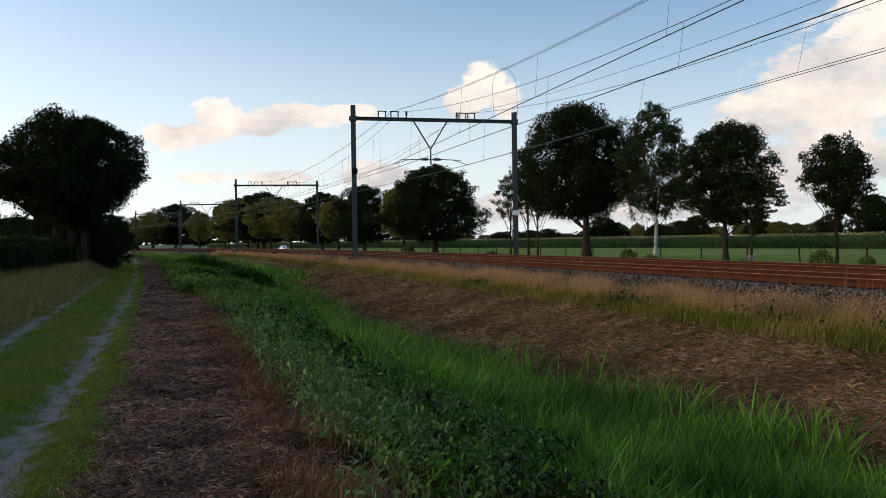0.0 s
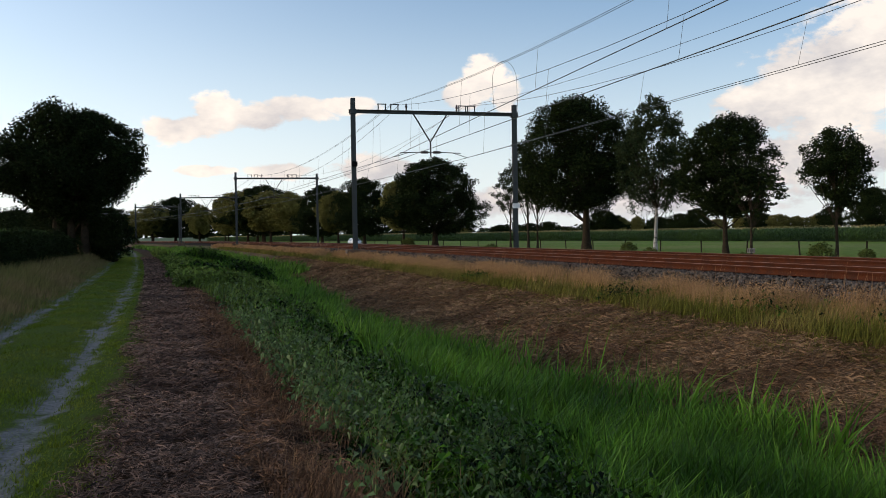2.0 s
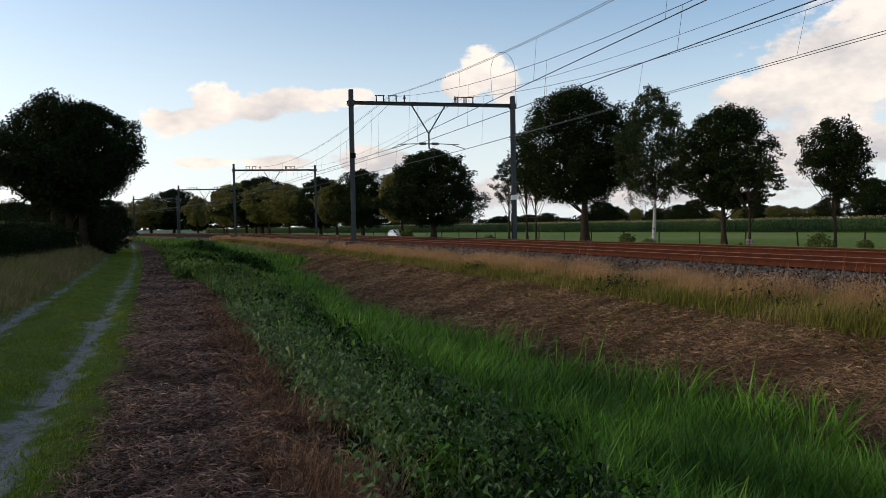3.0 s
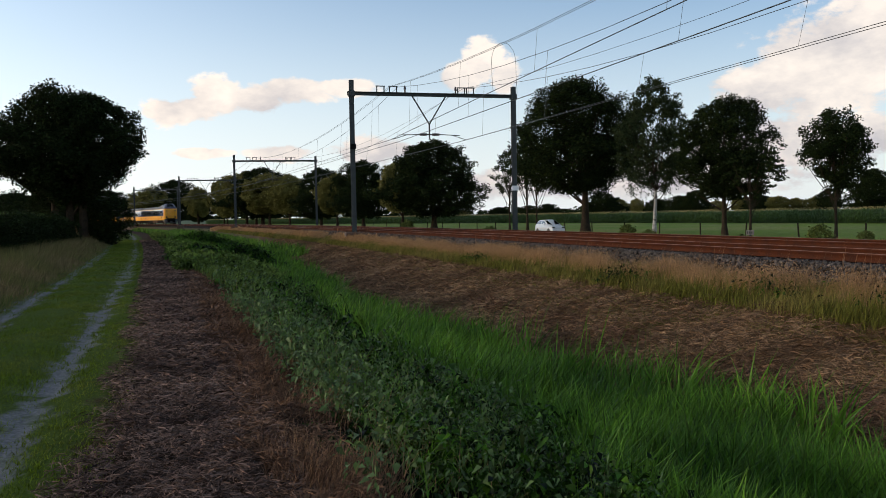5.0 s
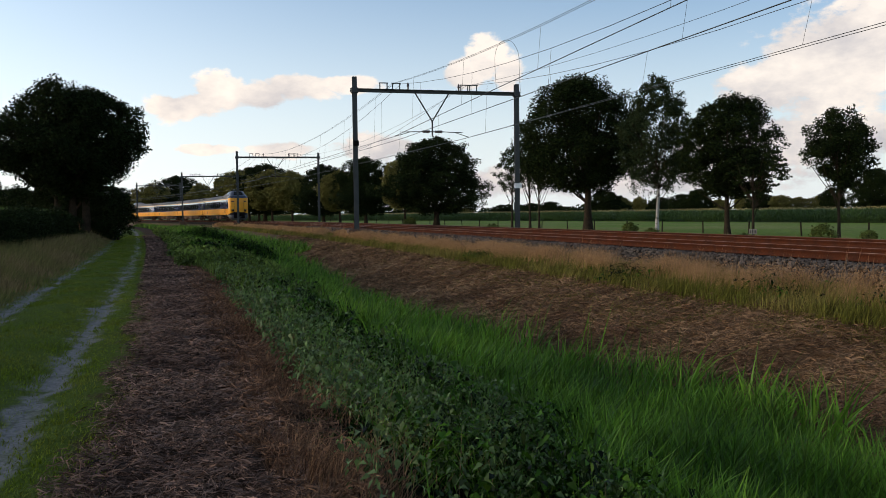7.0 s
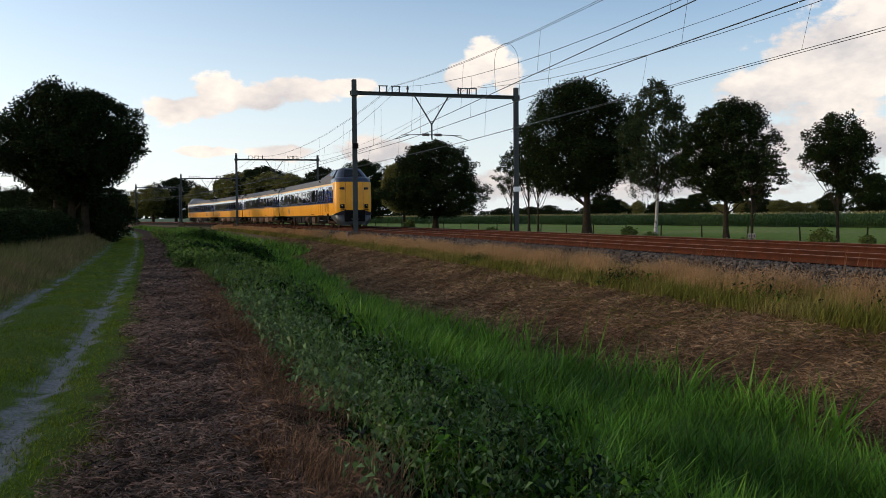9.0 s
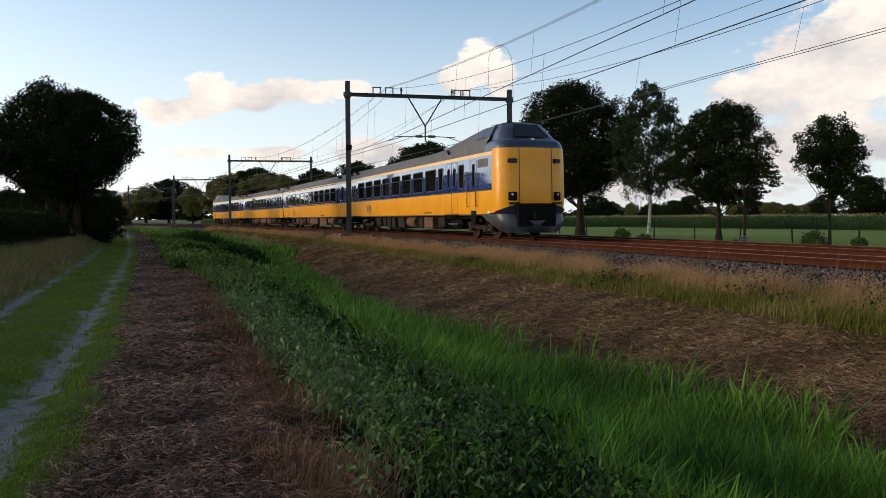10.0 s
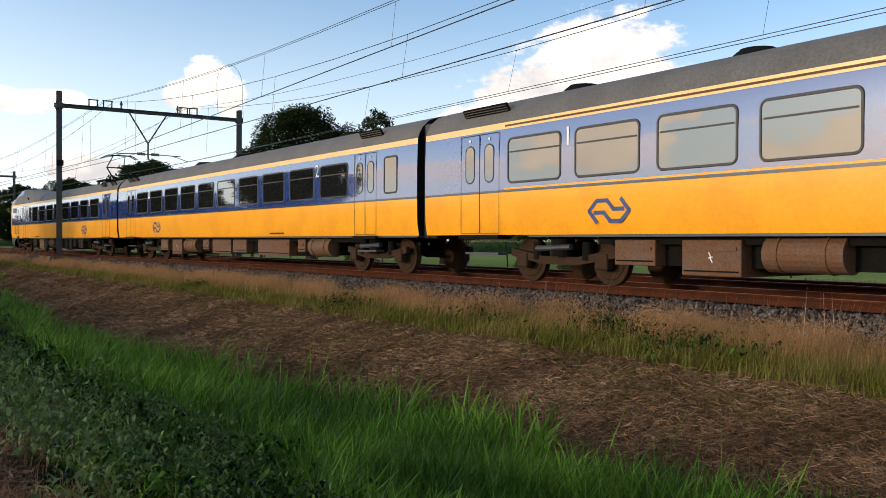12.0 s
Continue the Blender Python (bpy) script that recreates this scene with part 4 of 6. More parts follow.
def cab_coach(label):
    car = thing("train_cab_coach", label, "train coach", "coaches of the train")
    L = 25.85
    y0 = 0.0
    skin(car, y0, L)
    roof_parts(car, 9.0, L, (16.0, 19.5))
    end_wall(car, L)
    # the high cab: the roof rises towards the front
    prof = [(9.0, 4.0, 0.7), (7.6, 4.03, 0.72), (6.2, 4.15, 0.76), (4.8, 4.25, 0.80), (3.4, 4.37, 0.82), (2.5, 4.45, 0.82), (1.9, 4.49, 0.82), (0.75, 4.50, 0.80)]

    def hump(y, top, w):
        k = (top - 4.0) / 0.50
        out = [(1.395, y, 3.36), (1.36, y, 3.50), (1.26 + 0.06 * k, y, 3.66 + 0.10 * k), (1.05 + 0.10 * k, y, 3.83 + 0.14 * k), (w + 0.06, y, top - 0.08), (w * 0.75, y, top), (0.0, y, top + 0.01)]
        return out + [(-x, yy, z) for x, yy, z in out[-2::-1]]
    part("cab_fairing", loft([hump(*p) for p in prof]), M_ROOF, car, "grey raised roof fairing", smooth=True)
    # nose: plan outlines at rising heights, from the side round the front
    def outline(front, half, z, rad, y_back=0.0, n=7):
        pts = [(half, y_back, z)]
        for k in range(n + 1):
            a = radians(90 * k / n)
            pts.append((half - rad + rad * math.cos(a), min(y_back, front + rad) - rad * 0.95 * math.sin(a), z))
        for x in (0.55, 0.3):
            pts.append((x * (half - rad) / 0.9, front - 0.04 - 0.05 * (1 - x), z))
        pts.append((0, front - 0.10, z))
        return pts + [(-x, y, zz) for x, y, zz in pts[-2::-1]]
    part("nose_panel", loft([outline(-0.83, 1.36, 0.985, 0.62), outline(-0.86, 1.41, 1.30, 0.62), outline(-0.86, 1.42, 1.9, 0.62), outline(-0.84, 1.42, 2.6, 0.62), outline(-0.80, 1.41, 3.30, 0.62), outline(-0.78, 1.405, 3.36, 0.62), outline(-0.76, 1.398, 3.44, 0.60)]), M_YELLOW, car, "glossy yellow nose", smooth=True)
    part("nose_band", loft([outline(-0.75, 1.396, 3.362, 0.60, 0.80), outline(-0.745, 1.385, 3.482, 0.60, 0.80), outline(-0.70, 1.37, 3.60, 0.58, 0.75), outline(-0.62, 1.32, 3.70, 0.55, 0.75), outline(-0.50, 1.22, 3.78, 0.5, 0.75), outline(-0.45, 1.18, 3.80, 0.5, 0.75)]), M_NAVY, car, "dark blue band above the nose", smooth=True)
    cab = [outline(-0.45, 1.18, 3.80, 0.5, 0.75), outline(-0.05, 1.02, 4.15, 0.42, 0.75), outline(0.28, 0.84, 4.44, 0.36, 0.75), outline(0.40, 0.62, 4.50, 0.3, 0.75)]
    part("cab_shell", loft(cab), M_NAVY, car, "dark cab with raked windows", smooth=True)
    part("cab_roof", loft([[(0.78, 0.44, 4.46), (0.56, 0.42, 4.515), (-0.56, 0.42, 4.515), (-0.78, 0.44, 4.46)], [(0.84, 1.9, 4.49), (0.6, 1.9, 4.53), (-0.6, 1.9, 4.53), (-0.84, 1.9, 4.49)]]), M_NAVY, car)
    bm = bmesh.new()
    for quad in (((-0.70, -0.44, 3.86), (0.70, -0.44, 3.86), (0.50, 0.15, 4.38), (-0.50, 0.15, 4.38)),):
        bm.faces.new([bm.verts.new((x, y - 0.06, z + 0.02)) for x, y, z in quad])
    part("windscreen", bm, M_CABGLASS, car, "dark raked windscreen")
    for sg in (-1, 1):
        bm = bmesh.new()
        bm.faces.new([bm.verts.new(p) for p in ((sg * 1.165, 0.75, 3.87), (sg * 0.89, 0.75, 4.40), (sg * 0.82, 0.42, 4.41), (sg * 1.10, 0.0, 3.89))])
        part("quarter_window", bm, M_CABGLASS, car)
        for a, b in ((0.85, 1.5), (1.58, 2.25)):
            bm = bmesh.new()
            bm.faces.new([bm.verts.new(p) for p in ((sg * 1.175, a, 3.98), (sg * 1.165, b + 0.25, 3.98), (sg * 0.92, b, 4.39), (sg * 0.92, a, 4.39))])
            part("cab_side_window", bm, M_CABGLASS, car)
        bm = bmesh.new()
        beam(bm, (sg * 1.17, 0.8, 3.95), (sg * 0.9, 0.8, 4.42), 0.04, 0.05)
        part("cab_pillar", bm, M_NAVY, car)
        # side furniture of the nose
        fr = part("side_door", ring(bmesh.new(), sg, 1.418, 1.66, 2.36, 1.02, 3.14, 0.1, 0.012, 0.008), M_RUBBER, car)
        part("pane", rounded(bmesh.new(), sg, 1.417, 1.86, 2.12, 2.05, 2.98, 0.12, 0.008), M_GLASS, fr)
        part("gasket", ring(bmesh.new(), sg, 1.417, 1.86, 2.12, 2.05, 2.98, 0.12, 0.025, 0.012), M_RUBBER, fr)
        for y in (1.52, 2.52):
            bm = cyl(bmesh.new(), (sg * 1.50, y, 1.28), (sg * 1.50, y, 2.55), 0.022, n=8)
            for z in (1.3, 2.53):
                cyl(bm, (sg * 1.41, y, z), (sg * 1.50, y, z), 0.02, n=8)
            part("grab_rail", bm, M_BROWN, car, "upright grab rail")
        part("entry_step", boxed(min(sg * 1.05, sg * 1.4), max(sg * 1.05, sg * 1.4), 1.8, 2.3, 0.62, 1.12), M_DARK, car)
        part("destination_panel", rounded(bmesh.new(), sg, 1.412, 0.42, 1.5, 2.80, 3.12, 0.04, 0.01), M_ROOF, car, "grey blank destination panel")
        # vents, lamps
        for z0, z1, y, w, mat, nm in ((2.86, 3.04, -0.80, 0.18, M_DARK, "nose_vent"), (1.46, 1.80, -0.84, 0.17, M_DARK, "headlamp")):
            x = sg * 0.93
            turn = Matrix.Rotation(sg * radians(24), 3, "Z")
            bm = boxed(x - w, x + w, y - 0.01, y + 0.12, z0, z1, bevel=0.05)
            bmesh.ops.rotate(bm, cent=(x, y, 0), matrix=turn, verts=bm.verts)
            hl = part(nm, bm, mat, car)
            if nm == "headlamp":
                bm = cyl(bmesh.new(), (x, y - 0.005, 1.70), (x, y - 0.025, 1.70), 0.045, n=16)
                bmesh.ops.rotate(bm, cent=(x, y, 0), matrix=turn, verts=bm.verts)
                part("lens", bm, M_LAMP, hl, "small lit headlamp lens")
            else:
                bm = bmesh.new()
                for k in range(4):
                    box(bm, x - w + 0.03, x + w - 0.03, y - 0.02, y - 0.01, z0 + 0.03 + 0.04 * k, z0 + 0.05 + 0.04 * k)
                bmesh.ops.rotate(bm, cent=(x, y, 0), matrix=turn, verts=bm.verts)
                part("louvre_slat", bm, M_RUBBER, hl)
        part("footboard", boxed(min(sg * 0.68, sg * 1.06), max(sg * 0.68, sg * 1.06), -0.93, -0.78, 1.35, 1.40), M_DARK, car)
        # passenger side windows and doors
        side_window(car, sg, 3.16, 3.70, 2.08, 3.0, 0.06, bar=False)
        double_door(car, sg, 3.92, 5.42)
        side_window(car, sg, 5.85, 6.40, 2.08, 3.0, 0.06, bar=False)
        for k in range(8):
            side_window(car, sg, 6.85 + 2.03 * k, 8.38 + 2.03 * k, bar=k > 0)
        double_door(car, sg, 23.3, 24.6)
        emblem(car, sg, 19.8)
        class_number(car, sg, 6.62, "2")
        class_number(car, sg, 20.8, "2")
        bm = bmesh.new()
        for k in range(6):
            box(bm, min(sg * 1.395, sg * 1.41), max(sg * 1.395, sg * 1.41), 7.6 + 0.2 * k, 7.74 + 0.2 * k, 1.06, 1.10)
        part("lettering", bm, M_RAIL, car, "row of small painted marks")
        m = Matrix.Translation((sg * 1.33, 5.2, 3.62)) @ Matrix.Rotation(sg * radians(22), 4, "Y")
        bm = bmesh.new()
        bmesh.ops.create_cube(bm, size=1, matrix=m @ Matrix.Diagonal((0.03, 0.28, 0.3, 1)))
        part("roof_vent", bm, M_DARK, car)
    # seam between the nose door and the corner panels
    for x in (-0.66, 0.66):
        part("nose_door_seam", beam(bmesh.new(), (x, -0.905, 1.33), (x, -0.825, 3.42), 0.014, 0.03), M_RUBBER, car)
    part("top_lamp", cyl(bmesh.new(), (0, -0.66, 3.74), (0, -0.5, 3.77), 0.06, n=16), M_LAMP, car, "lit lamp above the nose")
    # skirt and coupler
    top = outline(-0.86, 1.425, 1.31, 0.62, 0.35)
    m_ = (len(top) - 1) / 2
    rising = [(x * 1.008, y - 0.018, 0.99 + 0.33 * min(1.0, 1.35 * (1 - abs(i - m_) / m_))) for i, (x, y, z) in enumerate(top)]
    part("nose_skirt", loft([outline(-0.70, 1.02, 0.26, 0.5, -0.45), outline(-0.92, 1.22, 0.40, 0.6, -0.1), outline(-0.95, 1.36, 0.72, 0.6, 0.65), outline(-0.80, 1.37, 0.975, 0.6, 1.35)]), M_SKIRT, car, "grey plough-shaped skirt", smooth=True)
    part("nose_chin", loft([[(x * 1.012, y - 0.015, z) for x, y, z in outline(-0.83, 1.36, 0.98, 0.62, 0.35)], rising]), M_NAVY, car, "black panel under the nose", smooth=True)
    bm = boxed(-0.78, 0.78, -1.02, -0.6, 0.50, 1.36, bevel=0.05)
    part("coupler_recess", bm, M_DARK, car)
    bm = boxed(-0.22, 0.22, -1.30, -0.9, 0.75, 1.05, bevel=0.04)
    cyl(bm, (0.3, -1.15, 0.9), (0.3, -0.95, 0.9), 0.09)
    part("coupler", bm, M_DARK, car, "dusty steel coupler")
    part("unit_mark", boxed(-1.40, -1.396, 0.22, 0.52, 1.0, 1.08), M_WHITE, car)
    louvre(car, 22.9, 23.7)
    louvre(car, 24.6, 25.4)
    bogie(car, 2.08)
    bogie(car, 21.5)
    underfloor(car, 5.0, 19.2, CAB_CASES)
    return car


def pantograph(car, y):
    b = part("pantograph", boxed(-0.9, 0.9, y - 0.7, y + 0.7, 4.05, 4.12), M_DARK, car, "raised dark pantograph")
    bm = bmesh.new()
    for x in (-0.45, 0.45):
        beam(bm, (x, y + 0.9, 4.15), (x, y - 0.35, 4.85), 0.05, 0.05)
        beam(bm, (x, y - 0.35, 4.85), (x * 0.7, y + 0.4, 5.44), 0.04, 0.04)
    box(bm, -0.45, 0.45, y - 0.38, y - 0.32, 4.82, 4.88)
    part("arm", bm, M_DARK, b)
    bm = bmesh.new()
    for yy in (0.25, 0.55):
        box(bm, -0.6, 0.6, y + yy - 0.03, y + yy + 0.03, 5.44, 5.48)
        for sg in (-1, 1):
            beam(bm, (sg * 0.6, y + yy, 5.46), (sg * 0.95, y + yy, 5.28), 0.05, 0.04)
    part("collector_head", bm, M_DARK, b)
    bm = bmesh.new()
    for x, yy in ((-0.8, -0.6), (0.8, -0.6), (-0.8, 0.6), (0.8, 0.6)):
        cyl(bm, (x, y + yy, 3.85), (x, y + yy, 4.06), 0.08, n=10)
    part("insulator", bm, M_INSUL, b)


M_LAMP = bpy.data.materials.new("lit lamp")
M_LAMP.use_nodes = True
M_LAMP.node_tree.nodes["Principled BSDF"].inputs["Base Color"].default_value = (0.05, 0.045, 0.04, 1)
M_LAMP.node_tree.nodes["Principled BSDF"].inputs["Emission Color"].default_value = (1.0, 0.80, 0.50, 1)
M_LAMP.node_tree.nodes["Principled BSDF"].inputs["Emission Strength"].default_value = 0.22

coach_a = cab_coach("leading yellow and blue train coach with a raised cab")
coach_b = middle_coach("1", "yellow and blue train coach with first class stripes")
coach_c = middle_coach("2", "yellow and blue second class train coach")
coach_d = cab_coach("trailing yellow and blue train coach with pantograph and raised cab")
pantograph(coach_d, 21.0)

# arc length along the railway, for the train's way
ARC_S = np.arange(-60.0, 560.0, 0.5)
ARC_X = bend_np(ARC_S)
ARC = np.concatenate([[0], np.cumsum(np.hypot(np.diff(ARC_S), np.diff(ARC_X)))])
ARC -= np.interp(0.0, ARC_S, ARC)


def on_track(arc):
    s = float(np.interp(arc, ARC, ARC_S))
    return NEAR + bend(s), s


def coach_pose(front, b1, b2, flip=False, length=0.0):
    """A coach whose front is at that arc length, with its bogies b1 and b2 behind the front; flip: its own front looks backward."""
    p, q = Vector((*on_track(front + b1), 0)), Vector((*on_track(front + b2), 0))
    d = (q - p).normalized()
    if flip:
        d2 = -d
        o = q - d2 * (length - b2)
        return Matrix.Translation((o.x, o.y, RAIL)) @ pose(0, 0, 0, 0, 0, math.degrees(math.atan2(-d2.x, d2.y)))
    o = p - d * b1
    return Matrix.Translation((o.x, o.y, RAIL)) @ pose(0, 0, 0, 0, 0, math.degrees(math.atan2(-d.x, d.y)))


TRAIN_SPEED, TRAIN_AT = 32.83, 13.86      # metres a second; where the nose corner is at 10.5 s


def train_rows():
    ts = [0.25 * k for k in range(49)]
    rows = {coach_a: [], coach_b: [], coach_c: [], coach_d: []}
    for t in ts:
        a = TRAIN_AT + (10.5 - t) * TRAIN_SPEED
        rows[coach_a].append((t, coach_pose(a, 2.08, 21.5)))
        rows[coach_b].append((t, coach_pose(a + 26.05, 2.6, 21.95)))
        rows[coach_c].append((t, coach_pose(a + 52.6, 2.6, 21.95)))
        rows[coach_d].append((t, coach_pose(a + 79.2, 25.85 - 21.5, 25.85 - 2.08, True, 25.85)))
    return rows


# ---------------------------------------------------------------- car on the road
def build_car():
    car = thing("hatchback", "small white hatchback driving along the road", "car")
    # front towards -y
    side = [(0.0, 0.42, 0.62), (0.10, 0.30, 0.80), (0.9, 0.26, 0.93), (1.15, 0.26, 0.97), (1.75, 0.26, 1.0), (3.0, 0.26, 1.0), (3.55, 0.30, 0.98), (3.75, 0.36, 0.90), (3.80, 0.42, 0.7)]
    rows = []
    for y, z0, z1 in side:
        w = 0.82 - 0.16 * max(0, (0.6 - y)) - 0.12 * max(0, y - 3.3)
        rows.append([(-w * 0.95, y, z0), (-w, y, (z0 + z1) / 2), (-w * 0.96, y, z1 - 0.03), (-w * 0.85, y, z1), (0, y, z1 + 0.02), (w * 0.85, y, z1), (w * 0.96, y, z1 - 0.03), (w, y, (z0 + z1) / 2), (w * 0.95, y, z0)])
    bm = loft(rows)
    part("body", bm, M_WHITE, car, smooth=True)
    part("bumper", boxed(-0.72, 0.72, -0.06, 0.14, 0.28, 0.60, bevel=0.06), M_WHITE, car)
    part("bumper", boxed(-0.72, 0.72, 3.68, 3.86, 0.28, 0.70, bevel=0.06), M_WHITE, car)
    cabin = [(0.95, 0.95, 0.70), (1.75, 1.40, 0.60), (2.3, 1.48, 0.60), (3.2, 1.42, 0.58), (3.72, 1.0, 0.68)]
    part("greenhouse", loft([[(-0.76, y, 0.94), (-w - 0.02, y, z - 0.04), (-w + 0.06, y, z), (0, y, z + 0.015), (w - 0.06, y, z), (w + 0.02, y, z - 0.04), (0.76, y, 0.94)] for y, z, w in cabin]), M_WHITE, car, smooth=True)
    for sg in (-1, 1):
        for pts in (((1.35, 1.02), (1.88, 1.36), (2.30, 1.40), (2.30, 1.02)), ((2.38, 1.02), (2.38, 1.40), (3.05, 1.36), (3.40, 1.08))):
            bm = bmesh.new()
            bm.faces.new([bm.verts.new((sg * (0.775 - 0.30 * (z - 0.94)), y, z)) for y, z in pts])
            part("side_window", bm, M_GLASS, car)
        part("mirror", boxed(sg * 0.86 - 0.07, sg * 0.86 + 0.07, 1.42, 1.55, 0.98, 1.12, bevel=0.03), M_WHITE, car)
        part("headlight", boxed(sg * 0.55 - 0.14, sg * 0.55 + 0.14, -0.02, 0.25, 0.62, 0.76, bevel=0.04), M_GLASS, car)
        for y in (0.68, 3.12):
            w = part("wheel", cyl(bmesh.new(), (sg * 0.62, y, 0.30), (sg * 0.81, y, 0.30), 0.30, n=24), M_RUBBER, car)
            part("rim", cyl(bmesh.new(), (sg * 0.80, y, 0.30), (sg * 0.825, y, 0.30), 0.19, n=16), M_SKIRT, w)
    bm = bmesh.new()
    bm.faces.new([bm.verts.new(p) for p in ((-0.66, 1.02, 1.0), (0.66, 1.02, 1.0), (0.56, 1.74, 1.40), (-0.56, 1.74, 1.40))])
    part("windscreen", bm, M_GLASS, car)
    bm = bmesh.new()
    bm.faces.new([bm.verts.new(p) for p in ((-0.60, 3.70, 1.06), (0.60, 3.70, 1.06), (0.52, 3.34, 1.38), (-0.52, 3.34, 1.38))])
    part("rear_window", bm, M_GLASS, car)
    return car


hatchback = build_car()
ROAD_L = 38.0


def car_rows():
    rows = []
    for k in range(25):
        t = 0.5 * k
        s = float(np.interp(t, (0, 1.5, 3.2, 5.5, 6.5, 12.0), (195.0, 162.0, 126.0, 68.5, 43.3, -95.3)))
        x, x2 = ROAD_L + bend(s), ROAD_L + bend(s + 2)
        rows.append((t, pose(x, s - 1.9, -0.525, 0, 0, math.degrees(math.atan2(-(x2 - x), 2)))))
    return rows

# ---------------------------------------------------------------- trees
def leaf_quads(rng, centres, spread, count, size, droop=0.0):
    """Small pointed leaf clusters strewn round the centres."""
    n = len(centres) * count
    o = rng.normal(0, 1, (n, 3))
    o *= (rng.random(n) ** 0.45 * 1.55 / (np.linalg.norm(o, axis=1) + 1e-9))[:, None]
    c = np.repeat(centres, count, axis=0) + o * np.asarray(spread)
    d = rng.normal(0, 1, (n, 3))
    d[:, 2] = d[:, 2] * 0.6 - droop
    d /= np.linalg.norm(d, axis=1)[:, None]
    u = np.cross(d, rng.normal(0, 1, (n, 3)))
    u /= np.linalg.norm(u, axis=1)[:, None] + 1e-9
    s = (size * rng.uniform(0.6, 1.4, n))[:, None]
    v = np.stack([c - d * s * 0.5, c + u * s * 0.36, c + d * s * 0.6, c - u * s * 0.36], 1).reshape(-1, 3)
    return v, np.arange(n * 4).reshape(-1, 4)


ROUND = ((0, 0.38), (0.08, 0.72), (0.28, 1.0), (0.55, 0.98), (0.78, 0.78), (0.92, 0.48), (1, 0.16))
DOME = ((0, 0.22), (0.10, 0.42), (0.22, 0.76), (0.38, 1.0), (0.6, 0.93), (0.8, 0.70), (0.93, 0.44), (1, 0.14))
SPINDLE = ((0, 0.45), (0.15, 0.85), (0.4, 1.0), (0.65, 0.85), (0.85, 0.55), (1, 0.22))
CUP = ((0, 0.2), (0.2, 0.5), (0.45, 0.95), (0.6, 1.0), (0.8, 0.62), (1, 0.2))


def build_tree(name, label, height, base, half, trunk, seed, leaf=M_LEAF, bark=M_BARK, clumps=240, per=42, size=0.26, lean=0.0, droop=0.0, stems=1, limbs=34, flat=0.9, fill=0.35, profile=ROUND, rag=0.28, gaps=-0.42, shift=(0, 0), near=0.066, group="trees along the road"):
    """A tapered trunk that forks into limbs, under a lobed crown of leaf clusters."""
    rng = np.random.default_rng(seed)
    g = thing(name, label, "tree", group)
    ry = (height - base) / 2
    cen = []
    us, ws = zip(*profile)
    off = np.array([seed * 1.7, seed * 0.9, seed * 2.3])
    while len(cen) < clumps:
        u, a = rng.random(), rng.uniform(0, 6.283)
        prof = float(np.interp(u, us, ws))
        if rng.random() > prof:
            continue
        way = Vector((math.cos(a) * 0.9, math.sin(a) * 0.9, (u - 0.5) * 2.2))
        lump = 1 + rag * noise.noise(way * 1.7 + Vector(off)) + 0.6 * rag * noise.noise(way * 4.1 + Vector(off))
        shell = rng.uniform(0.80, 1.0) if rng.random() > fill else rng.random() ** 0.5 * 0.85
        rr = shell * prof * half * lump
        q = np.array([rr * math.cos(a) + shift[0], rr * math.sin(a) + shift[1], base + u * (height - base) * (1 + 0.10 * (lump - 1)) + 0.15 * ry * noise.noise(way * 2.3 - Vector(off))])
        if noise.noise(Vector(q) * (2.6 / half) + Vector(off)) < gaps:
            continue
        cen.append(q)
    cen = np.array(cen)
    pieces, lim = [], []
    fork = base + 0.25 * (height - base)
    top = np.array([lean * height, 0, fork])
    for st in range(stems):
        ox = (st - (stems - 1) / 2) * trunk * 2.6
        k = 9
        u = np.linspace(0, 1, k)
        wob = rng.normal(0, 0.04 * height / 10, (k, 2)).cumsum(0) * 0.35
        path = np.stack([ox + lean * height * u ** 1.3 + wob[:, 0], wob[:, 1], -0.15 + (fork + (height - fork) * 0.55 + 0.15) * u], -1)
        rad = trunk * (1 - 0.85 * u) * (1 + 0.5 * np.exp(-u * 22))
        pieces.append(tube_np(path, rad, 10))
        pick = cen[rng.choice(len(cen), limbs // stems, replace=False)]
        for c in pick:
            h = np.clip((c[2] - base) / (height - base), 0, 1)
            t0 = rng.uniform(0.50, 0.80) * (0.60 + 0.40 * h)
            i = np.interp(t0, u, np.arange(k))
            a = path[int(i)]
            m = a * 0.45 + c * 0.55 + np.array([0, 0, -0.05 * half]) + rng.normal(0, 0.12, 3)
            w = np.linspace(0, 1, 6)[:, None]
            pth = (1 - w) ** 2 * a + 2 * w * (1 - w) * m + w ** 2 * c
            r0 = trunk * (1 - 0.85 * t0) * 0.42
            lim.append(tube_np(pth, np.linspace(r0, 0.02, 6), 6))
    for nm, group_ in (("trunk", pieces), ("limb", lim)):
        for v, f in group_:
            ob = new(nm, mesh_np(nm, v, f, (bark if nm == "trunk" else M_BARK,), smooth=True))
            ob.parent = g
    sp = half * near + 0.10
    v, f = leaf_quads(rng, cen, (sp, sp, sp * flat), per, size, droop)
    if droop:
        m = len(cen) // 2
        ends = cen[rng.choice(len(cen), m)]
        hang = np.concatenate([ends + np.array([0, 0, -0.28 * k]) + rng.normal(0, 0.07, (m, 3)) for k in range(1, 7)])
        v2, f2 = leaf_quads(rng, hang, (0.1, 0.1, 0.14), 5, size * 0.8, droop)
        v, f = join_np([(v, f), (v2, f2)])
    ob = new("crown", mesh_np("crown", v, f, (leaf,)))
    ob.parent = g
    return g


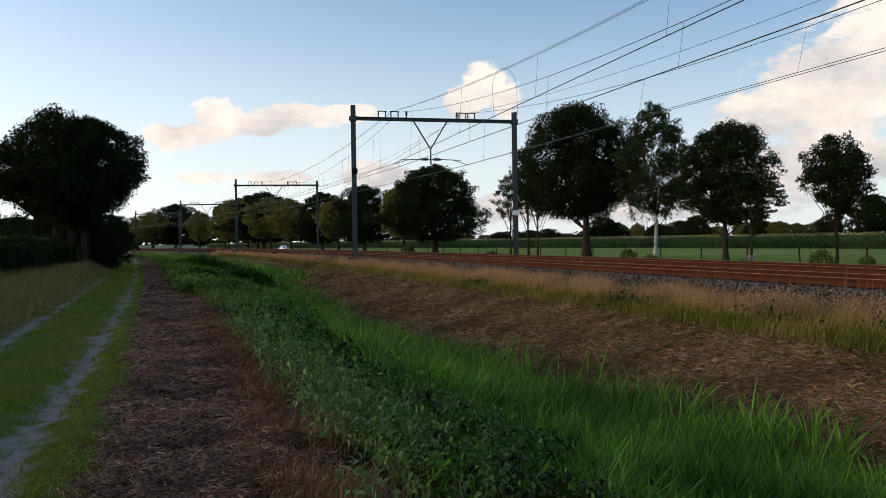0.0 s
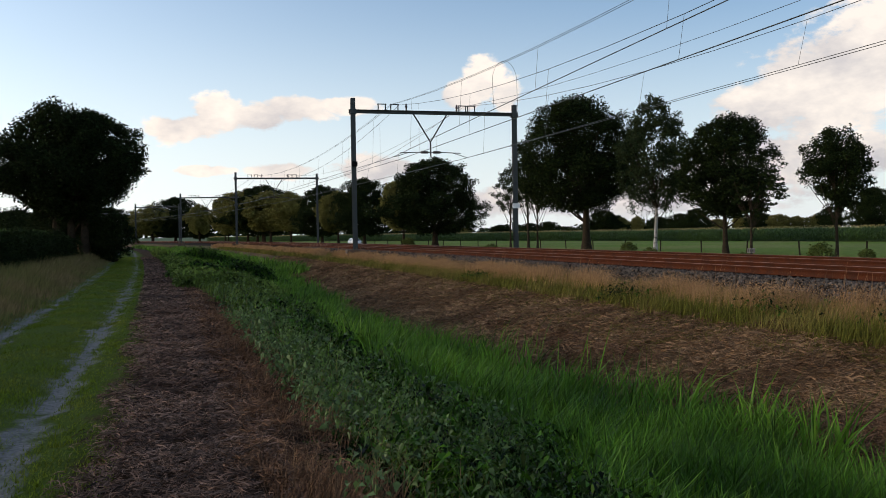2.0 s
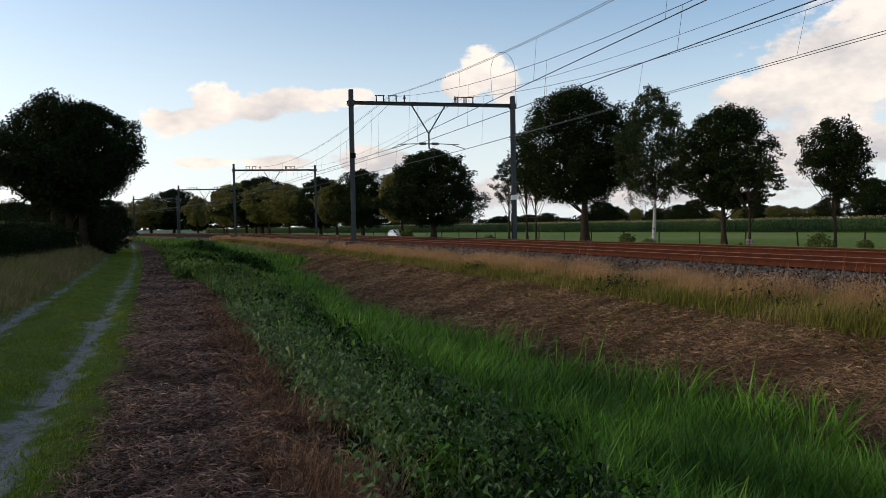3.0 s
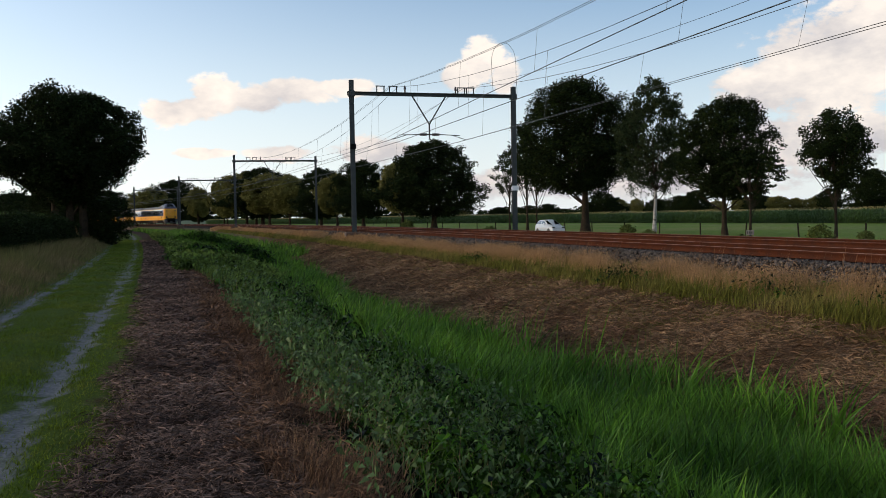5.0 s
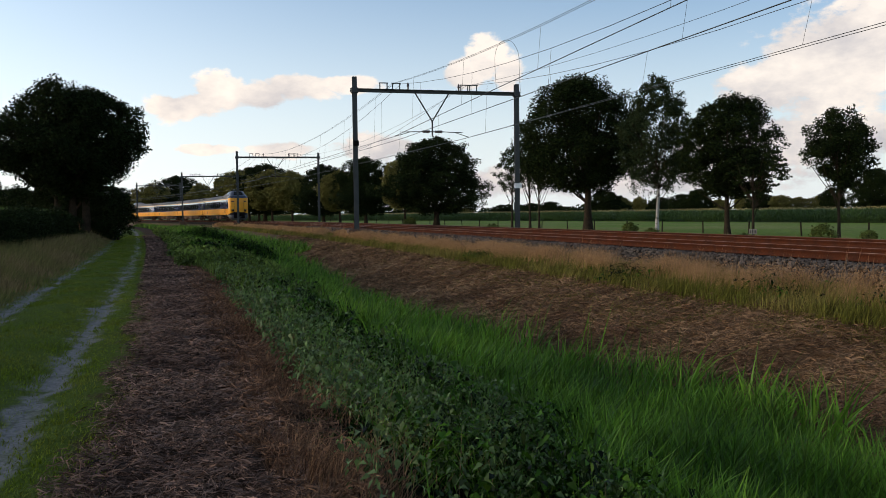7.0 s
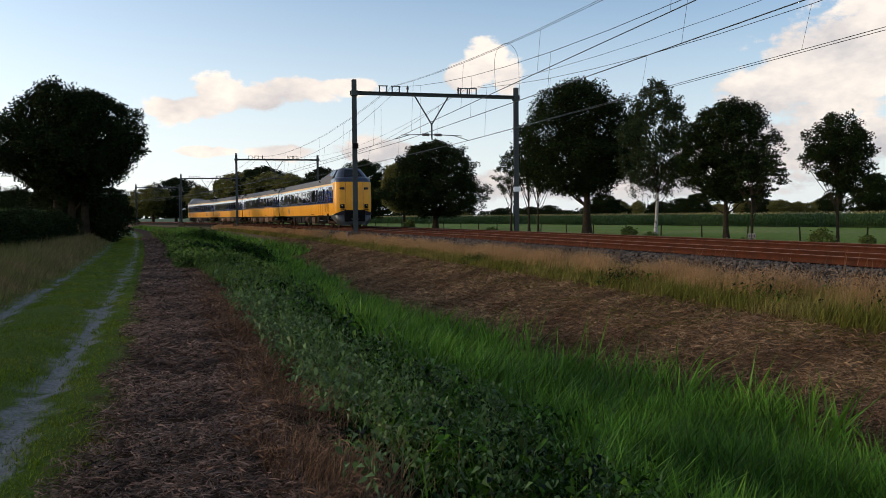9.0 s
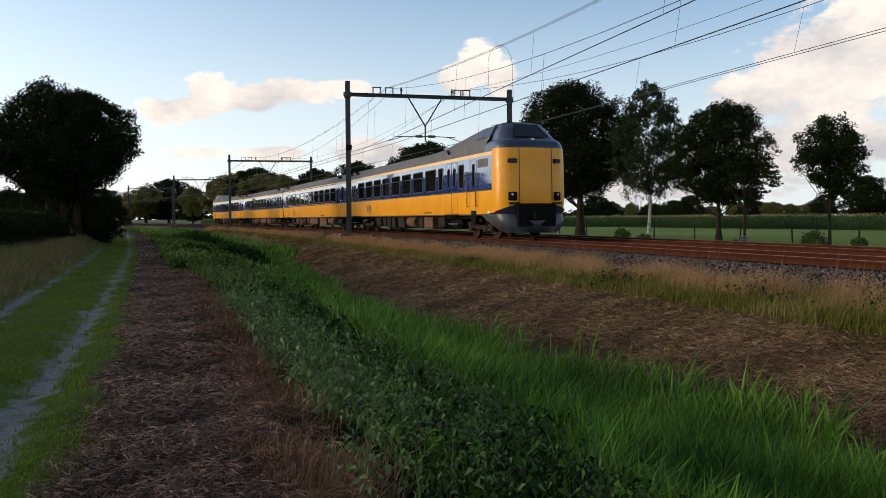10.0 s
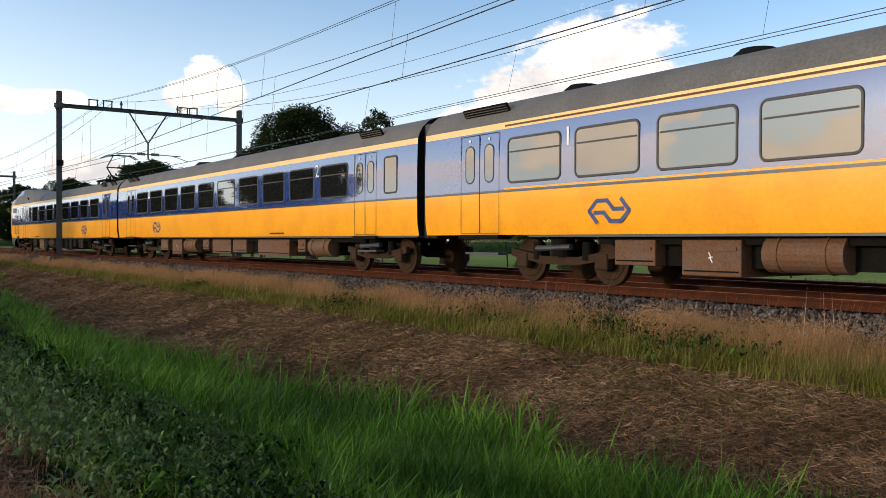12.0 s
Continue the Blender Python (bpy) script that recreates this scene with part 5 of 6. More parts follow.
def plant(g, x, y, z, turn=0.0, k=1.0, kz=None):
    g.matrix_basis = pose(x, y, z, 0, 0, turn) @ Matrix.Diagonal((k, k, kz or k, 1))
    return g


def again(g, x, y, z, turn, k, kz=None):
    return copy_thing(g, pose(x, y, z, 0, 0, turn) @ Matrix.Diagonal((k, k, kz or k, 1)))


VZ = -0.6
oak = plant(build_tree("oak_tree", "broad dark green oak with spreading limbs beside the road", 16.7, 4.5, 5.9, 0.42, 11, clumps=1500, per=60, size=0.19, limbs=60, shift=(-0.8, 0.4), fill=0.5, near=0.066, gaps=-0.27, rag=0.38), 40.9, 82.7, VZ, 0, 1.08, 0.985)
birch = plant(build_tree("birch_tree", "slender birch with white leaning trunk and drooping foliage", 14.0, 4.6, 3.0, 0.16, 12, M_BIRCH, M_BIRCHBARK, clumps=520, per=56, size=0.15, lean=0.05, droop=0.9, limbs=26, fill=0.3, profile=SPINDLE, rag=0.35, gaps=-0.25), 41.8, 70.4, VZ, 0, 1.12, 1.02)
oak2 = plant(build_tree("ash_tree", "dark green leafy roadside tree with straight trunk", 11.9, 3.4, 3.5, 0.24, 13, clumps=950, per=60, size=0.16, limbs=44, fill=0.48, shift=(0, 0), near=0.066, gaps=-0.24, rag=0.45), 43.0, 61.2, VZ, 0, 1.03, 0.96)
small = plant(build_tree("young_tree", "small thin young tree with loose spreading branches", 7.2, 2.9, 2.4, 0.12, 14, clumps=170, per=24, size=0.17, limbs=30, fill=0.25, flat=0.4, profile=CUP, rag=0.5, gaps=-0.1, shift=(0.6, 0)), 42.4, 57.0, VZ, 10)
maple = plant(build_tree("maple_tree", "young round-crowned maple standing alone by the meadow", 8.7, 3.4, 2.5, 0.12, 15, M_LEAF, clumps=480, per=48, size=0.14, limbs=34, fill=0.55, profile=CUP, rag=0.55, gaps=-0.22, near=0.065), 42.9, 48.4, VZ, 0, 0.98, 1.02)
thin = plant(build_tree("young_tree", "thin young tree with a small airy crown", 10.0, 5.0, 2.0, 0.13, 16, clumps=130, per=26, size=0.19, limbs=24, fill=0.2, rag=0.45, gaps=-0.15), 40.2, 94.4, VZ, 0)
again(thin, 40.9, 99.0, VZ, 130, 1.2)
again(thin, 41.2, 106.0, VZ, 220, 1.05)
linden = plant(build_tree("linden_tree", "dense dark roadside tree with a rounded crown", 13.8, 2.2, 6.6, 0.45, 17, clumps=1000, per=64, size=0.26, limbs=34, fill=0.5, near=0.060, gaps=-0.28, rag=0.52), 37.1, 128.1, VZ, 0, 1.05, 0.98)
alder = plant(build_tree("alder_tree", "dense olive green roadside tree", 12.0, 3.4, 4.4, 0.28, 18, M_LEAF2, clumps=560, per=62, size=0.28, limbs=34, fill=0.4, near=0.066, gaps=-0.25, rag=0.6), 35.5, 141.6, VZ, 40, 0.95)
for x, y, k, kz, tr, which in ((33.2, 164.3, 0.78, 0.95, 50, linden), (30.6, 178.9, 1.0, 0.98, 110, alder), (28.9, 190.0, 0.80, 0.95, 190, linden), (24.5, 212.7, 1.15, 1.12, 250, alder),
                              (20.9, 226.6, 1.45, 1.2, 300, alder), (16.0, 240.3, 1.6, 1.3, 20, alder), (19.0, 246.0, 1.5, 1.3, 140, alder), (10.9, 262.8, 1.1, 1.25, 75, alder),
                              (4.0, 292.2, 0.55, 0.8, 200, linden), (-11.5, 305.3, 1.5, 1.15, 280, alder), (-17.0, 318.0, 0.8, 0.95, 330, alder), (-28.0, 345.0, 1.3, 1.0, 60, linden), (-48.0, 340.0, 1.3, 0.95, 170, alder), (-58.0, 330.0, 1.2, 0.9, 90, linden)):
    again(which, x, y, VZ, tr, k, kz)
for k, s in enumerate((236, 262, 286, 308, 332)):
    again(alder if k % 3 else linden, 46.5 + bend(s), s, VZ, 77 * k, (1.25, 1.0, 0.85)[k % 3], (1.15, 1.0, 1.1)[k % 3])
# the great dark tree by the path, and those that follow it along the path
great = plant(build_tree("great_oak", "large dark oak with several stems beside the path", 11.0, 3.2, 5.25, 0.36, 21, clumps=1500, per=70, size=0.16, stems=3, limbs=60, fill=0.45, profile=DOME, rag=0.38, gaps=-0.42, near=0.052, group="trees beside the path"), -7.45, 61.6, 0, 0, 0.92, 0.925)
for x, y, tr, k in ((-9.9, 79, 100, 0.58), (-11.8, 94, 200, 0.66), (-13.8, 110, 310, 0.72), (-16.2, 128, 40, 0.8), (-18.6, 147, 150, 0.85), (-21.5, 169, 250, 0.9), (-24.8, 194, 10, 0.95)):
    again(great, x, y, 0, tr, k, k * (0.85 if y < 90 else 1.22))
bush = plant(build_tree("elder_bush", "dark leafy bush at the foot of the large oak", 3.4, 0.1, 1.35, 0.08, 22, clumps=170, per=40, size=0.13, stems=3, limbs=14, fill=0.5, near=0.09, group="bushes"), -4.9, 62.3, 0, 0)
again(bush, -6.0, 63.5, 0, 90, 0.9)
again(bush, -8.8, 62.8, 0, 90, 0.75)
again(bush, -10.8, 61.0, 0, 200, 0.8)
for k in range(14):
    again(bush, -7.3 + 0.3 * math.sin(k * 2.3), 35 + 1.65 * k, 0, 70 * k, 0.66 + 0.08 * math.sin(k * 1.7), 0.56 + 0.07 * math.sin(k * 2.9))
for x, y, k in ((-21.0, 140, 1.6), (-26, 150, 2.0), (-31, 160, 2.2), (-36, 168, 2.2)):
    again(bush, x, y, 0, x * 40, k)
shrub = plant(build_tree("roadside_bush", "low yellow-green bush at the edge of the road verge", 1.2, 0.05, 0.62, 0.03, 23, M_SHRUB, clumps=60, per=26, size=0.11, stems=3, limbs=9, fill=0.4, group="bushes"), 31.8, 37.0, -0.5, 0)
for x, y, k in ((34.0, 58.0, 0.9), (35.5, 64.0, 1.3), (30.5, 84, 1.1), (32.5, 127, 1.9), (20.9, 52.5, 0.9), (33.6, 46, 0.7), (38.5, 41.0, 0.9)):
    again(shrub, x, y, -0.5, x * 50, k * 0.8, k * 0.65)
# far trees on the skyline, beyond the corn
rng = random.Random(4)
for az, dist, k, kz in ((22.6, 430, 0.75, 0.42), (23.8, 420, 0.8, 0.45), (27.4, 330, 0.95, 0.62), (28.4, 335, 0.8, 0.58), (29.6, 360, 0.65, 0.6), (30.9, 380, 0.8, 0.5), (32.3, 360, 0.7, 0.55), (33.3, 330, 0.75, 0.62),
                        (34.6, 380, 0.8, 0.5), (36.0, 380, 0.8, 0.62), (37.2, 350, 0.9, 0.5), (38.3, 340, 1.0, 0.55), (39.3, 350, 0.9, 0.5), (40.4, 345, 0.85, 0.52), (41.2, 340, 0.65, 0.6), (43.6, 250, 0.95, 0.78), (45.6, 255, 1.0, 0.78),
                        (48, 300, 1.0, 0.7), (51, 320, 1.0, 0.6), (55, 300, 1.0, 0.7), (60, 330, 1.1, 0.7), (66, 300, 1.0, 0.7), (20.6, 460, 0.9, 0.4), (18.2, 480, 0.9, 0.4), (15.0, 480, 0.9, 0.4), (11.5, 480, 0.9, 0.4)):
    again(linden if rng.random() < 0.6 else alder, dist * math.sin(radians(az)), dist * math.cos(radians(az)), -0.7, rng.uniform(0, 360), k, kz * 1.15)


def woods():
    """The low far wood along the horizon."""
    r = np.random.default_rng(9)
    n = 900
    az = np.radians(r.uniform(-32, 85, n))
    d = r.uniform(560, 640, n)
    h = 3.2 + 2.2 * np.abs(np.sin(az * 37)) + r.uniform(0, 2, n)
    c = np.stack([np.sin(az) * d, np.cos(az) * d, h * r.uniform(0.1, 1, n) - 0.7], -1)
    v, f = leaf_quads(r, c, (4, 4, 0.9), 26, 2.2)
    tagged(new("far_wood", mesh_np("far_wood", v, f, (M_LEAF,))), "low dark wood along the horizon", "wood", kind="stuff")


woods()


# ---------------------------------------------------------------- crops
def corn(name, x0, x1, s0, s1, ground, height, row, gap, label, seed, follow=True, top=True):
    r = np.random.default_rng(seed)
    vs, o, fs = [], 0, []
    xs, ss = np.arange(x0, x1, row), np.arange(s0, s1, gap)
    X, S = np.meshgrid(xs, ss, indexing="ij")
    X = X.ravel() + r.normal(0, 0.06, X.size)
    S = S.ravel() + r.normal(0, gap * 0.25, S.size)
    n = len(X)
    H = height * r.uniform(0.9, 1.08, n)
    bx = X + (bend_np(S) if follow else 0)
    base = np.stack([bx, S, np.full(n, ground)], -1)
    pieces = []
    for k in range(7):
        a = r.uniform(0, 6.28, n)
        z0 = H * (0.15 + 0.11 * k)
        ln = r.uniform(0.45, 0.8, n) * height / 2.3
        dx, dy = np.cos(a), np.sin(a)
        w = 0.055 * height / 2.2
        p0 = base + np.stack([0 * a, 0 * a, z0], -1)
        p1 = base + np.stack([dx * ln * 0.5, dy * ln * 0.5, z0 + 0.35], -1)
        p2 = base + np.stack([dx * ln, dy * ln, z0 + 0.02], -1)
        side = np.stack([-dy * w, dx * w, 0 * a], -1)
        v = np.stack([p0 - side * 0.6, p0 + side * 0.6, p1 + side, p1 - side], 1)
        v2 = np.stack([p1 - side, p1 + side, p2 + side * 0.15, p2 - side * 0.15], 1)
        pieces += [v, v2]
    st = np.stack([np.full(n, 0.02), np.zeros(n), np.zeros(n)], -1)
    up = np.stack([np.zeros(n), np.zeros(n), H], -1)
    pieces.append(np.stack([base - st, base + st, base + up + st * 0.4, base + up - st * 0.4], 1))
    leaf = np.concatenate(pieces).reshape(-1, 3)
    tas = []
    for k in range(4):
        a = r.uniform(0, 6.28, n)
        t = np.stack([np.cos(a) * 0.10, np.sin(a) * 0.10, np.full(n, 0.24)], -1)
        q = np.stack([-np.sin(a) * 0.012, np.cos(a) * 0.012, np.zeros(n)], -1)
        b = base + up * 0.97
        tas.append(np.stack([b - q, b + q, b + t + q, b + t - q], 1))
    tv = np.concatenate(tas).reshape(-1, 3)
    v = np.concatenate([leaf, tv])
    f = np.arange(len(v)).reshape(-1, 4)
    mi = np.concatenate([np.zeros(len(leaf) // 4, int), np.ones(len(tv) // 4, int)])
    tagged(new(name, mesh_np(name, v, f, (M_CORN, M_TASSEL if top else M_CORN), mat_index=mi)), label, "corn", kind="stuff")


corn("corn_edge", 97.0, 99.8, 40, 420, -0.65, 2.2, 0.9, 0.28, "tall ripening corn plants at the edge of the field", 31)
corn("corn_by_path", -12.5, -6.9, 22, 60, 0.05, 1.75, 0.75, 0.2, "green corn plants beside the path", 32, top=False)


def corn_body():
    ls, ss = np.linspace(98.5, 330, 60), np.concatenate([np.arange(30, 250, 3.0), np.arange(250, 640, 10)])
    A, B = np.meshgrid(ls, ss, indexing="ij")
    r = np.random.default_rng(5)
    z = 1.38 + r.normal(0, 0.07, A.shape)
    z[0] = -0.6
    vv = np.stack([A + bend_np(B), B, z], -1).reshape(-1, 3)
    k = len(ss)
    p, q = np.meshgrid(np.arange(len(ls) - 1), np.arange(k - 1), indexing="ij")
    a = p * k + q
    tagged(new("corn_field", mesh_np("corn_field", vv, np.stack([a, a + k, a + k + 1, a + 1], -1).reshape(-1, 4), (M_CORN,))), "wide field of standing corn seen from its edge", "corn field", kind="stuff")


corn_body()


# ---------------------------------------------------------------- grasses and herbs
def blades(name, label, mat, l, s, length, width, lean, seed, curl=0.5, wind=(0.25, 0.0), lift=0.0, cat="grass", dz=0.0):
    """Tapered curved blades: three stretches each."""
    r = np.random.default_rng(seed)
    n = len(l)
    a = r.uniform(0, 6.283, n)
    ln = length * r.uniform(0.6, 1.25, n)
    tilt = lean * r.uniform(0.2, 1.3, n)
    d = np.stack([np.cos(a) * tilt + wind[0], np.sin(a) * tilt + wind[1], np.ones(n)], -1)
    d /= np.linalg.norm(d, axis=1)[:, None]
    fall = np.stack([np.cos(a) * 0.6 + wind[0] * 1.5, np.sin(a) * 0.6 + wind[1] * 1.5, -0.55 + 0 * a], -1) * (curl * r.uniform(0.3, 1.3, n))[:, None]
    l = place(l, s)
    b = np.stack([l + bend_np(s), s, lie(l, s) + dz - 0.02], -1)
    t = r.uniform(0, 6.283, n)
    w = np.stack([np.cos(t), np.sin(t), 0 * t], -1) * (width * r.uniform(0.7, 1.3, n))[:, None]
    p1 = b + d * (ln * 0.5)[:, None] + fall * (ln * 0.12)[:, None]
    p2 = b + d * ln[:, None] + fall * (ln * 0.45)[:, None]
    v = np.stack([b - w * 0.5, b + w * 0.5, p1 + w * 0.42, p1 - w * 0.42, p2], 1).reshape(-1, 3)
    o = (np.arange(n) * 5)[:, None, None]
    f = (np.array([(0, 1, 2), (0, 2, 3), (3, 2, 4)])[None] + o).reshape(-1, 3)
    return tagged(new(name, mesh_np(name, v, f, (mat,))), label, cat, kind="stuff")


def lumps(l, s, f, seed):
    return np.array([noise.noise(Vector((a * f, b * f, seed))) + 0.55 * noise.noise(Vector((a * f * 2.7, b * f * 2.7, seed + 3))) for a, b in zip(l, s)])


def straws(name, label, mat, l, s, length, width, seed, rise=0.12, along=None, cat="hay", heap=0.0, often=2.2, gaps=-9.0):
    """Cut stalks that lie criss-cross on the ground, gathered in low heaps."""
    if heap:
        mound = lumps(l, s, often, seed)
        keep = mound > gaps
        l, s, mound, length, width = l[keep], s[keep], mound[keep], length[keep], width[keep]
    r = np.random.default_rng(seed)
    n = len(l)
    a = r.uniform(0, 6.283, n) if along is None else r.normal(along, 0.6, n)
    ln = length * r.uniform(0.4, 1.3, n)
    l = place(l, s)
    z = lie(l, s) + r.uniform(0.005, 0.07, n)
    if heap:
        z = z + heap * np.clip(mound + 0.25, 0, 1.2) * r.uniform(0.3, 1.0, n)
    c = np.stack([l + bend_np(s), s, z], -1)
    d = np.stack([np.cos(a), np.sin(a), r.normal(0.05, rise, n)], -1) * ln[:, None] * 0.5
    side = np.stack([-np.sin(a), np.cos(a), r.normal(0, 0.8, n)], -1) * (width * r.uniform(0.6, 1.3, n))[:, None] * 0.5
    sag = np.stack([r.normal(0, 0.08, n) * ln, r.normal(0, 0.08, n) * ln, r.uniform(0, 0.12, n) * ln], -1)
    v = np.stack([c - d - side, c - d + side, c + sag + side, c + sag - side, c + d + side * 0.5, c + d - side * 0.5], 1).reshape(-1, 3)
    f = (np.array([(0, 1, 2, 3), (3, 2, 4, 5)])[None] + (np.arange(n) * 6)[:, None, None]).reshape(-1, 4)
    return tagged(new(name, mesh_np(name, v, f, (mat,))), label, cat, kind="stuff")


def strew(r, n, l0, l1, s0, s1, power=2.0, clump=0.0):
    """Places that thin out with the distance; clump gathers them in patches."""
    k = int(n * (1.8 if clump else 1))
    u = r.random(k)
    s = s0 * (s1 / s0) ** (u ** (1 / 1.0)) if power else s0 + (s1 - s0) * u
    l = r.uniform(l0, l1, k)
    if clump:
        w = np.array([noise.noise(Vector((a * 1.3, b * 0.9, 3.3))) for a, b in zip(l, s)])
        keep = (w * clump + r.random(k)) > 0.42
        l, s = l[keep][:n], s[keep][:n]
    return l, s


def herbs(name, label, mat, l, s, heights, seed, leaves=7, size=0.07):
    """Leafy stems: pairs of folded, pointed leaves up a short stalk."""
    r = np.random.default_rng(seed)
    n = len(l)
    l = place(l, s)
    base = np.stack([l + bend_np(s), s, lie(l, s)], -1)
    out = []
    sway = r.normal(0, 0.22, (n, 2))
    for k in range(leaves):
        a = r.uniform(0, 6.283, n)
        rise = (0.30 + 0.70 * (k + 1) / leaves) * r.uniform(0.8, 1.1, n)
        h = heights * rise
        reach = r.uniform(0.01, 0.07, n)
        L = size * r.uniform(0.55, 1.6, n)
        tilt = r.normal(-0.25, 0.7, n)
        d = np.stack([np.cos(a) * np.cos(tilt), np.sin(a) * np.cos(tilt), np.sin(tilt)], -1)
        roll = r.normal(0, 0.8, n)
        side = np.stack([-np.sin(a) * np.cos(roll), np.cos(a) * np.cos(roll), np.sin(roll)], -1) * (L * r.uniform(0.14, 0.36, n))[:, None]
        p = base + np.stack([np.cos(a) * reach + sway[:, 0] * h, np.sin(a) * reach + sway[:, 1] * h, h], -1)
        fold = np.stack([0 * a, 0 * a, L * r.uniform(0.02, 0.16, n)], -1)
        q = p + d * (L * 0.42)[:, None]
        e = p + d * L[:, None] + np.stack([0 * a, 0 * a, -0.3 * L], -1)
        out.append(np.stack([p, q + side + fold, e, q - side + fold, q], 1))
    v = np.concatenate(out).reshape(-1, 3)
    m = len(v) // 5
    f = (np.array([(0, 4, 1), (4, 2, 1), (0, 3, 4), (4, 3, 2)])[None] + (np.arange(m) * 5)[:, None, None]).reshape(-1, 3)
    return tagged(new(name, mesh_np(name, v, f, (mat,))), label, "weeds", kind="stuff")


def meadowing():
    r = np.random.default_rng(77)
    # lush grass in the ditch
    l, s = strew(r, 76000, 1.9, 6.6, 2.4, 60)
    wave = lumps(l, s, 0.8, 2.0)
    edge = np.interp(s, (2, 9, 12, 15, 20, 27, 36, 60), (5.95, 5.85, 5.5, 5.05, 4.75, 4.7, 5.2, 6.2)) + 0.2 * np.sin(s * 0.9) + 0.5 * r.random(len(s)) ** 3
    low = np.interp(s, (2, 5, 7, 11, 16, 26, 42), (2.7, 2.75, 3.0, 2.6, 2.55, 3.1, 3.9)) + 0.55 * wave
    k = (l < edge) & (l > low)
    l, s = l[k], s[k]
    blades("ditch_grass", "lush long green grass bending in the ditch", M_GRASS, l, s, 0.58 + 0.22 * np.sin(l * 2.1 + s * 1.3) * np.sin(s * 0.8), 0.016 * (1 + s / 26), 0.46, 1, 0.8, (0.18, 0.05))
    l, s = strew(r, 8500, 1.2, 3.6, 2.4, 50, clump=1.6)
    blades("bank_grass", "scattered long grass among the nettles", M_GRASS, l, s, 0.42, 0.006 * (1 + s / 22), 0.8, 2, 0.9)
    l, s = strew(r, 2600, 0.65, 2.6, 2.6, 24, clump=1.8)
    blades("dead_stems", "dry pale stems among the nettles", M_PALE, l, s, 0.36, 0.0035 * (1 + s / 14), 0.9, 22, 0.6)
    # nettles and brambles on the near edge of the ditch
    l, s = strew(r, 90000, 0.2, 4.4, 2.4, 55)
    near_edge = np.interp(s, (2, 5, 7, 10, 14, 21, 30, 55), (0.95, 0.90, 0.92, 1.0, 1.05, 0.80, 0.70, 0.5)) + 0.3 * lumps(s * 0 + 4.4, s, 0.9, 0.0)
    far_edge = np.interp(s, (2, 5, 7, 11, 16, 26, 42, 55), (2.8, 2.85, 3.0, 2.75, 2.7, 3.3, 4.3, 4.4)) + 0.4 * lumps(l, s, 0.9, 6.0)
    gap = lumps(l, s, 2.1, 7.0)
    k = (l > near_edge) & (l < far_edge) & (gap > 0.08 + 0.22 * r.random(len(l))) & (r.random(len(l)) < np.interp(s, (17, 28, 55), (1.0, 0.35, 0.12)))
    l, s, near_edge = l[k], s[k], near_edge[k]
    crest = lumps(l, s, 2.1, 7.0)
    hi = 0.08 + 0.16 * lumps(l, s, 0.9, 1.0) + 0.52 * np.clip(crest - 0.05, 0, 1)
    hi = hi * np.clip((l - near_edge) / 0.9, 0.15, 1) * r.uniform(0.4, 1.25, len(l))
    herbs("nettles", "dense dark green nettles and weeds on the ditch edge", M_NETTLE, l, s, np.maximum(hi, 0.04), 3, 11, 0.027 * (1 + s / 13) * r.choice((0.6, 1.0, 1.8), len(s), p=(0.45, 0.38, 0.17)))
    # brighter leaves only on the crests, so the mounds look top-lit
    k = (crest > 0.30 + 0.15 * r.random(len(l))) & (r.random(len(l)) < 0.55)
    herbs("nettle_tops", "lighter green leaves on the weed crests, toned as if lit", M_LIT_TOP, l[k], s[k], np.maximum(hi[k], 0.05) * 1.06, 35, 5, 0.030 * (1 + s[k] / 13) * r.choice((0.6, 1.0, 1.7), k.sum(), p=(0.4, 0.4, 0.2)))
    l, s = strew(r, 5000, 0.85, 3.1, 2.6, 40, clump=1.9)
    herbs("brambles", "paler bramble leaves over the nettles", M_BRAMBLE, l, s, r.uniform(0.12, 0.40, len(l)), 33, 6, 0.034 * (1 + s / 14))
    l, s = strew(r, 5200, 0.2, 3.2, 26, 90, clump=0.6)
    herbs("far_weeds", "clumps of tall weeds along the ditch", M_VERGE_GREEN, l, s, 0.55 * r.uniform(0.4, 1, len(l)), 4, 7, 0.15)
    for cx, cy, rad, hh in ((3.4, 41, 1.3, 0.9), (2.6, 56, 1.6, 1.1), (3.6, 62, 1.8, 1.0), (1.2, 34, 1.0, 0.5)):
        q = r.normal(0, 0.45, (1300, 2)) * rad
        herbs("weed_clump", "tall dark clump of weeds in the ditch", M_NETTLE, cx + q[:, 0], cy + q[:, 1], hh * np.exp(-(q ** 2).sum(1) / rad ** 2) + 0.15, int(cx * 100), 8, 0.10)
    l, s = strew(r, 30000, 0.1, 4.6, 17, 60, clump=0.8)
    k = (r.random(len(l)) < np.interp(s, (17, 30), (0.1, 1.0))) & (l > 0.9 - np.clip((s - 20) / 20, 0, 0.6))
    l, s = l[k], s[k]
    blades("weedy_grass", "mid-green grass thick along the ditch edge", M_VERGE_GREEN, l, s, 0.50, 0.010 * (1 + s / 24), 0.4, 51, 0.6)
    l, s = strew(r, 16000, 1.0, 7.0, 48, 150)
    blades("far_ditch_grass", "green grass filling the far ditch", M_GRASS, l, s, 0.7, 0.05 * (1 + s / 200), 0.35, 5, 0.5)
    # mown strip by the path
    l, s = strew(r, 120000, -0.85, 0.62, 2.6, 70)
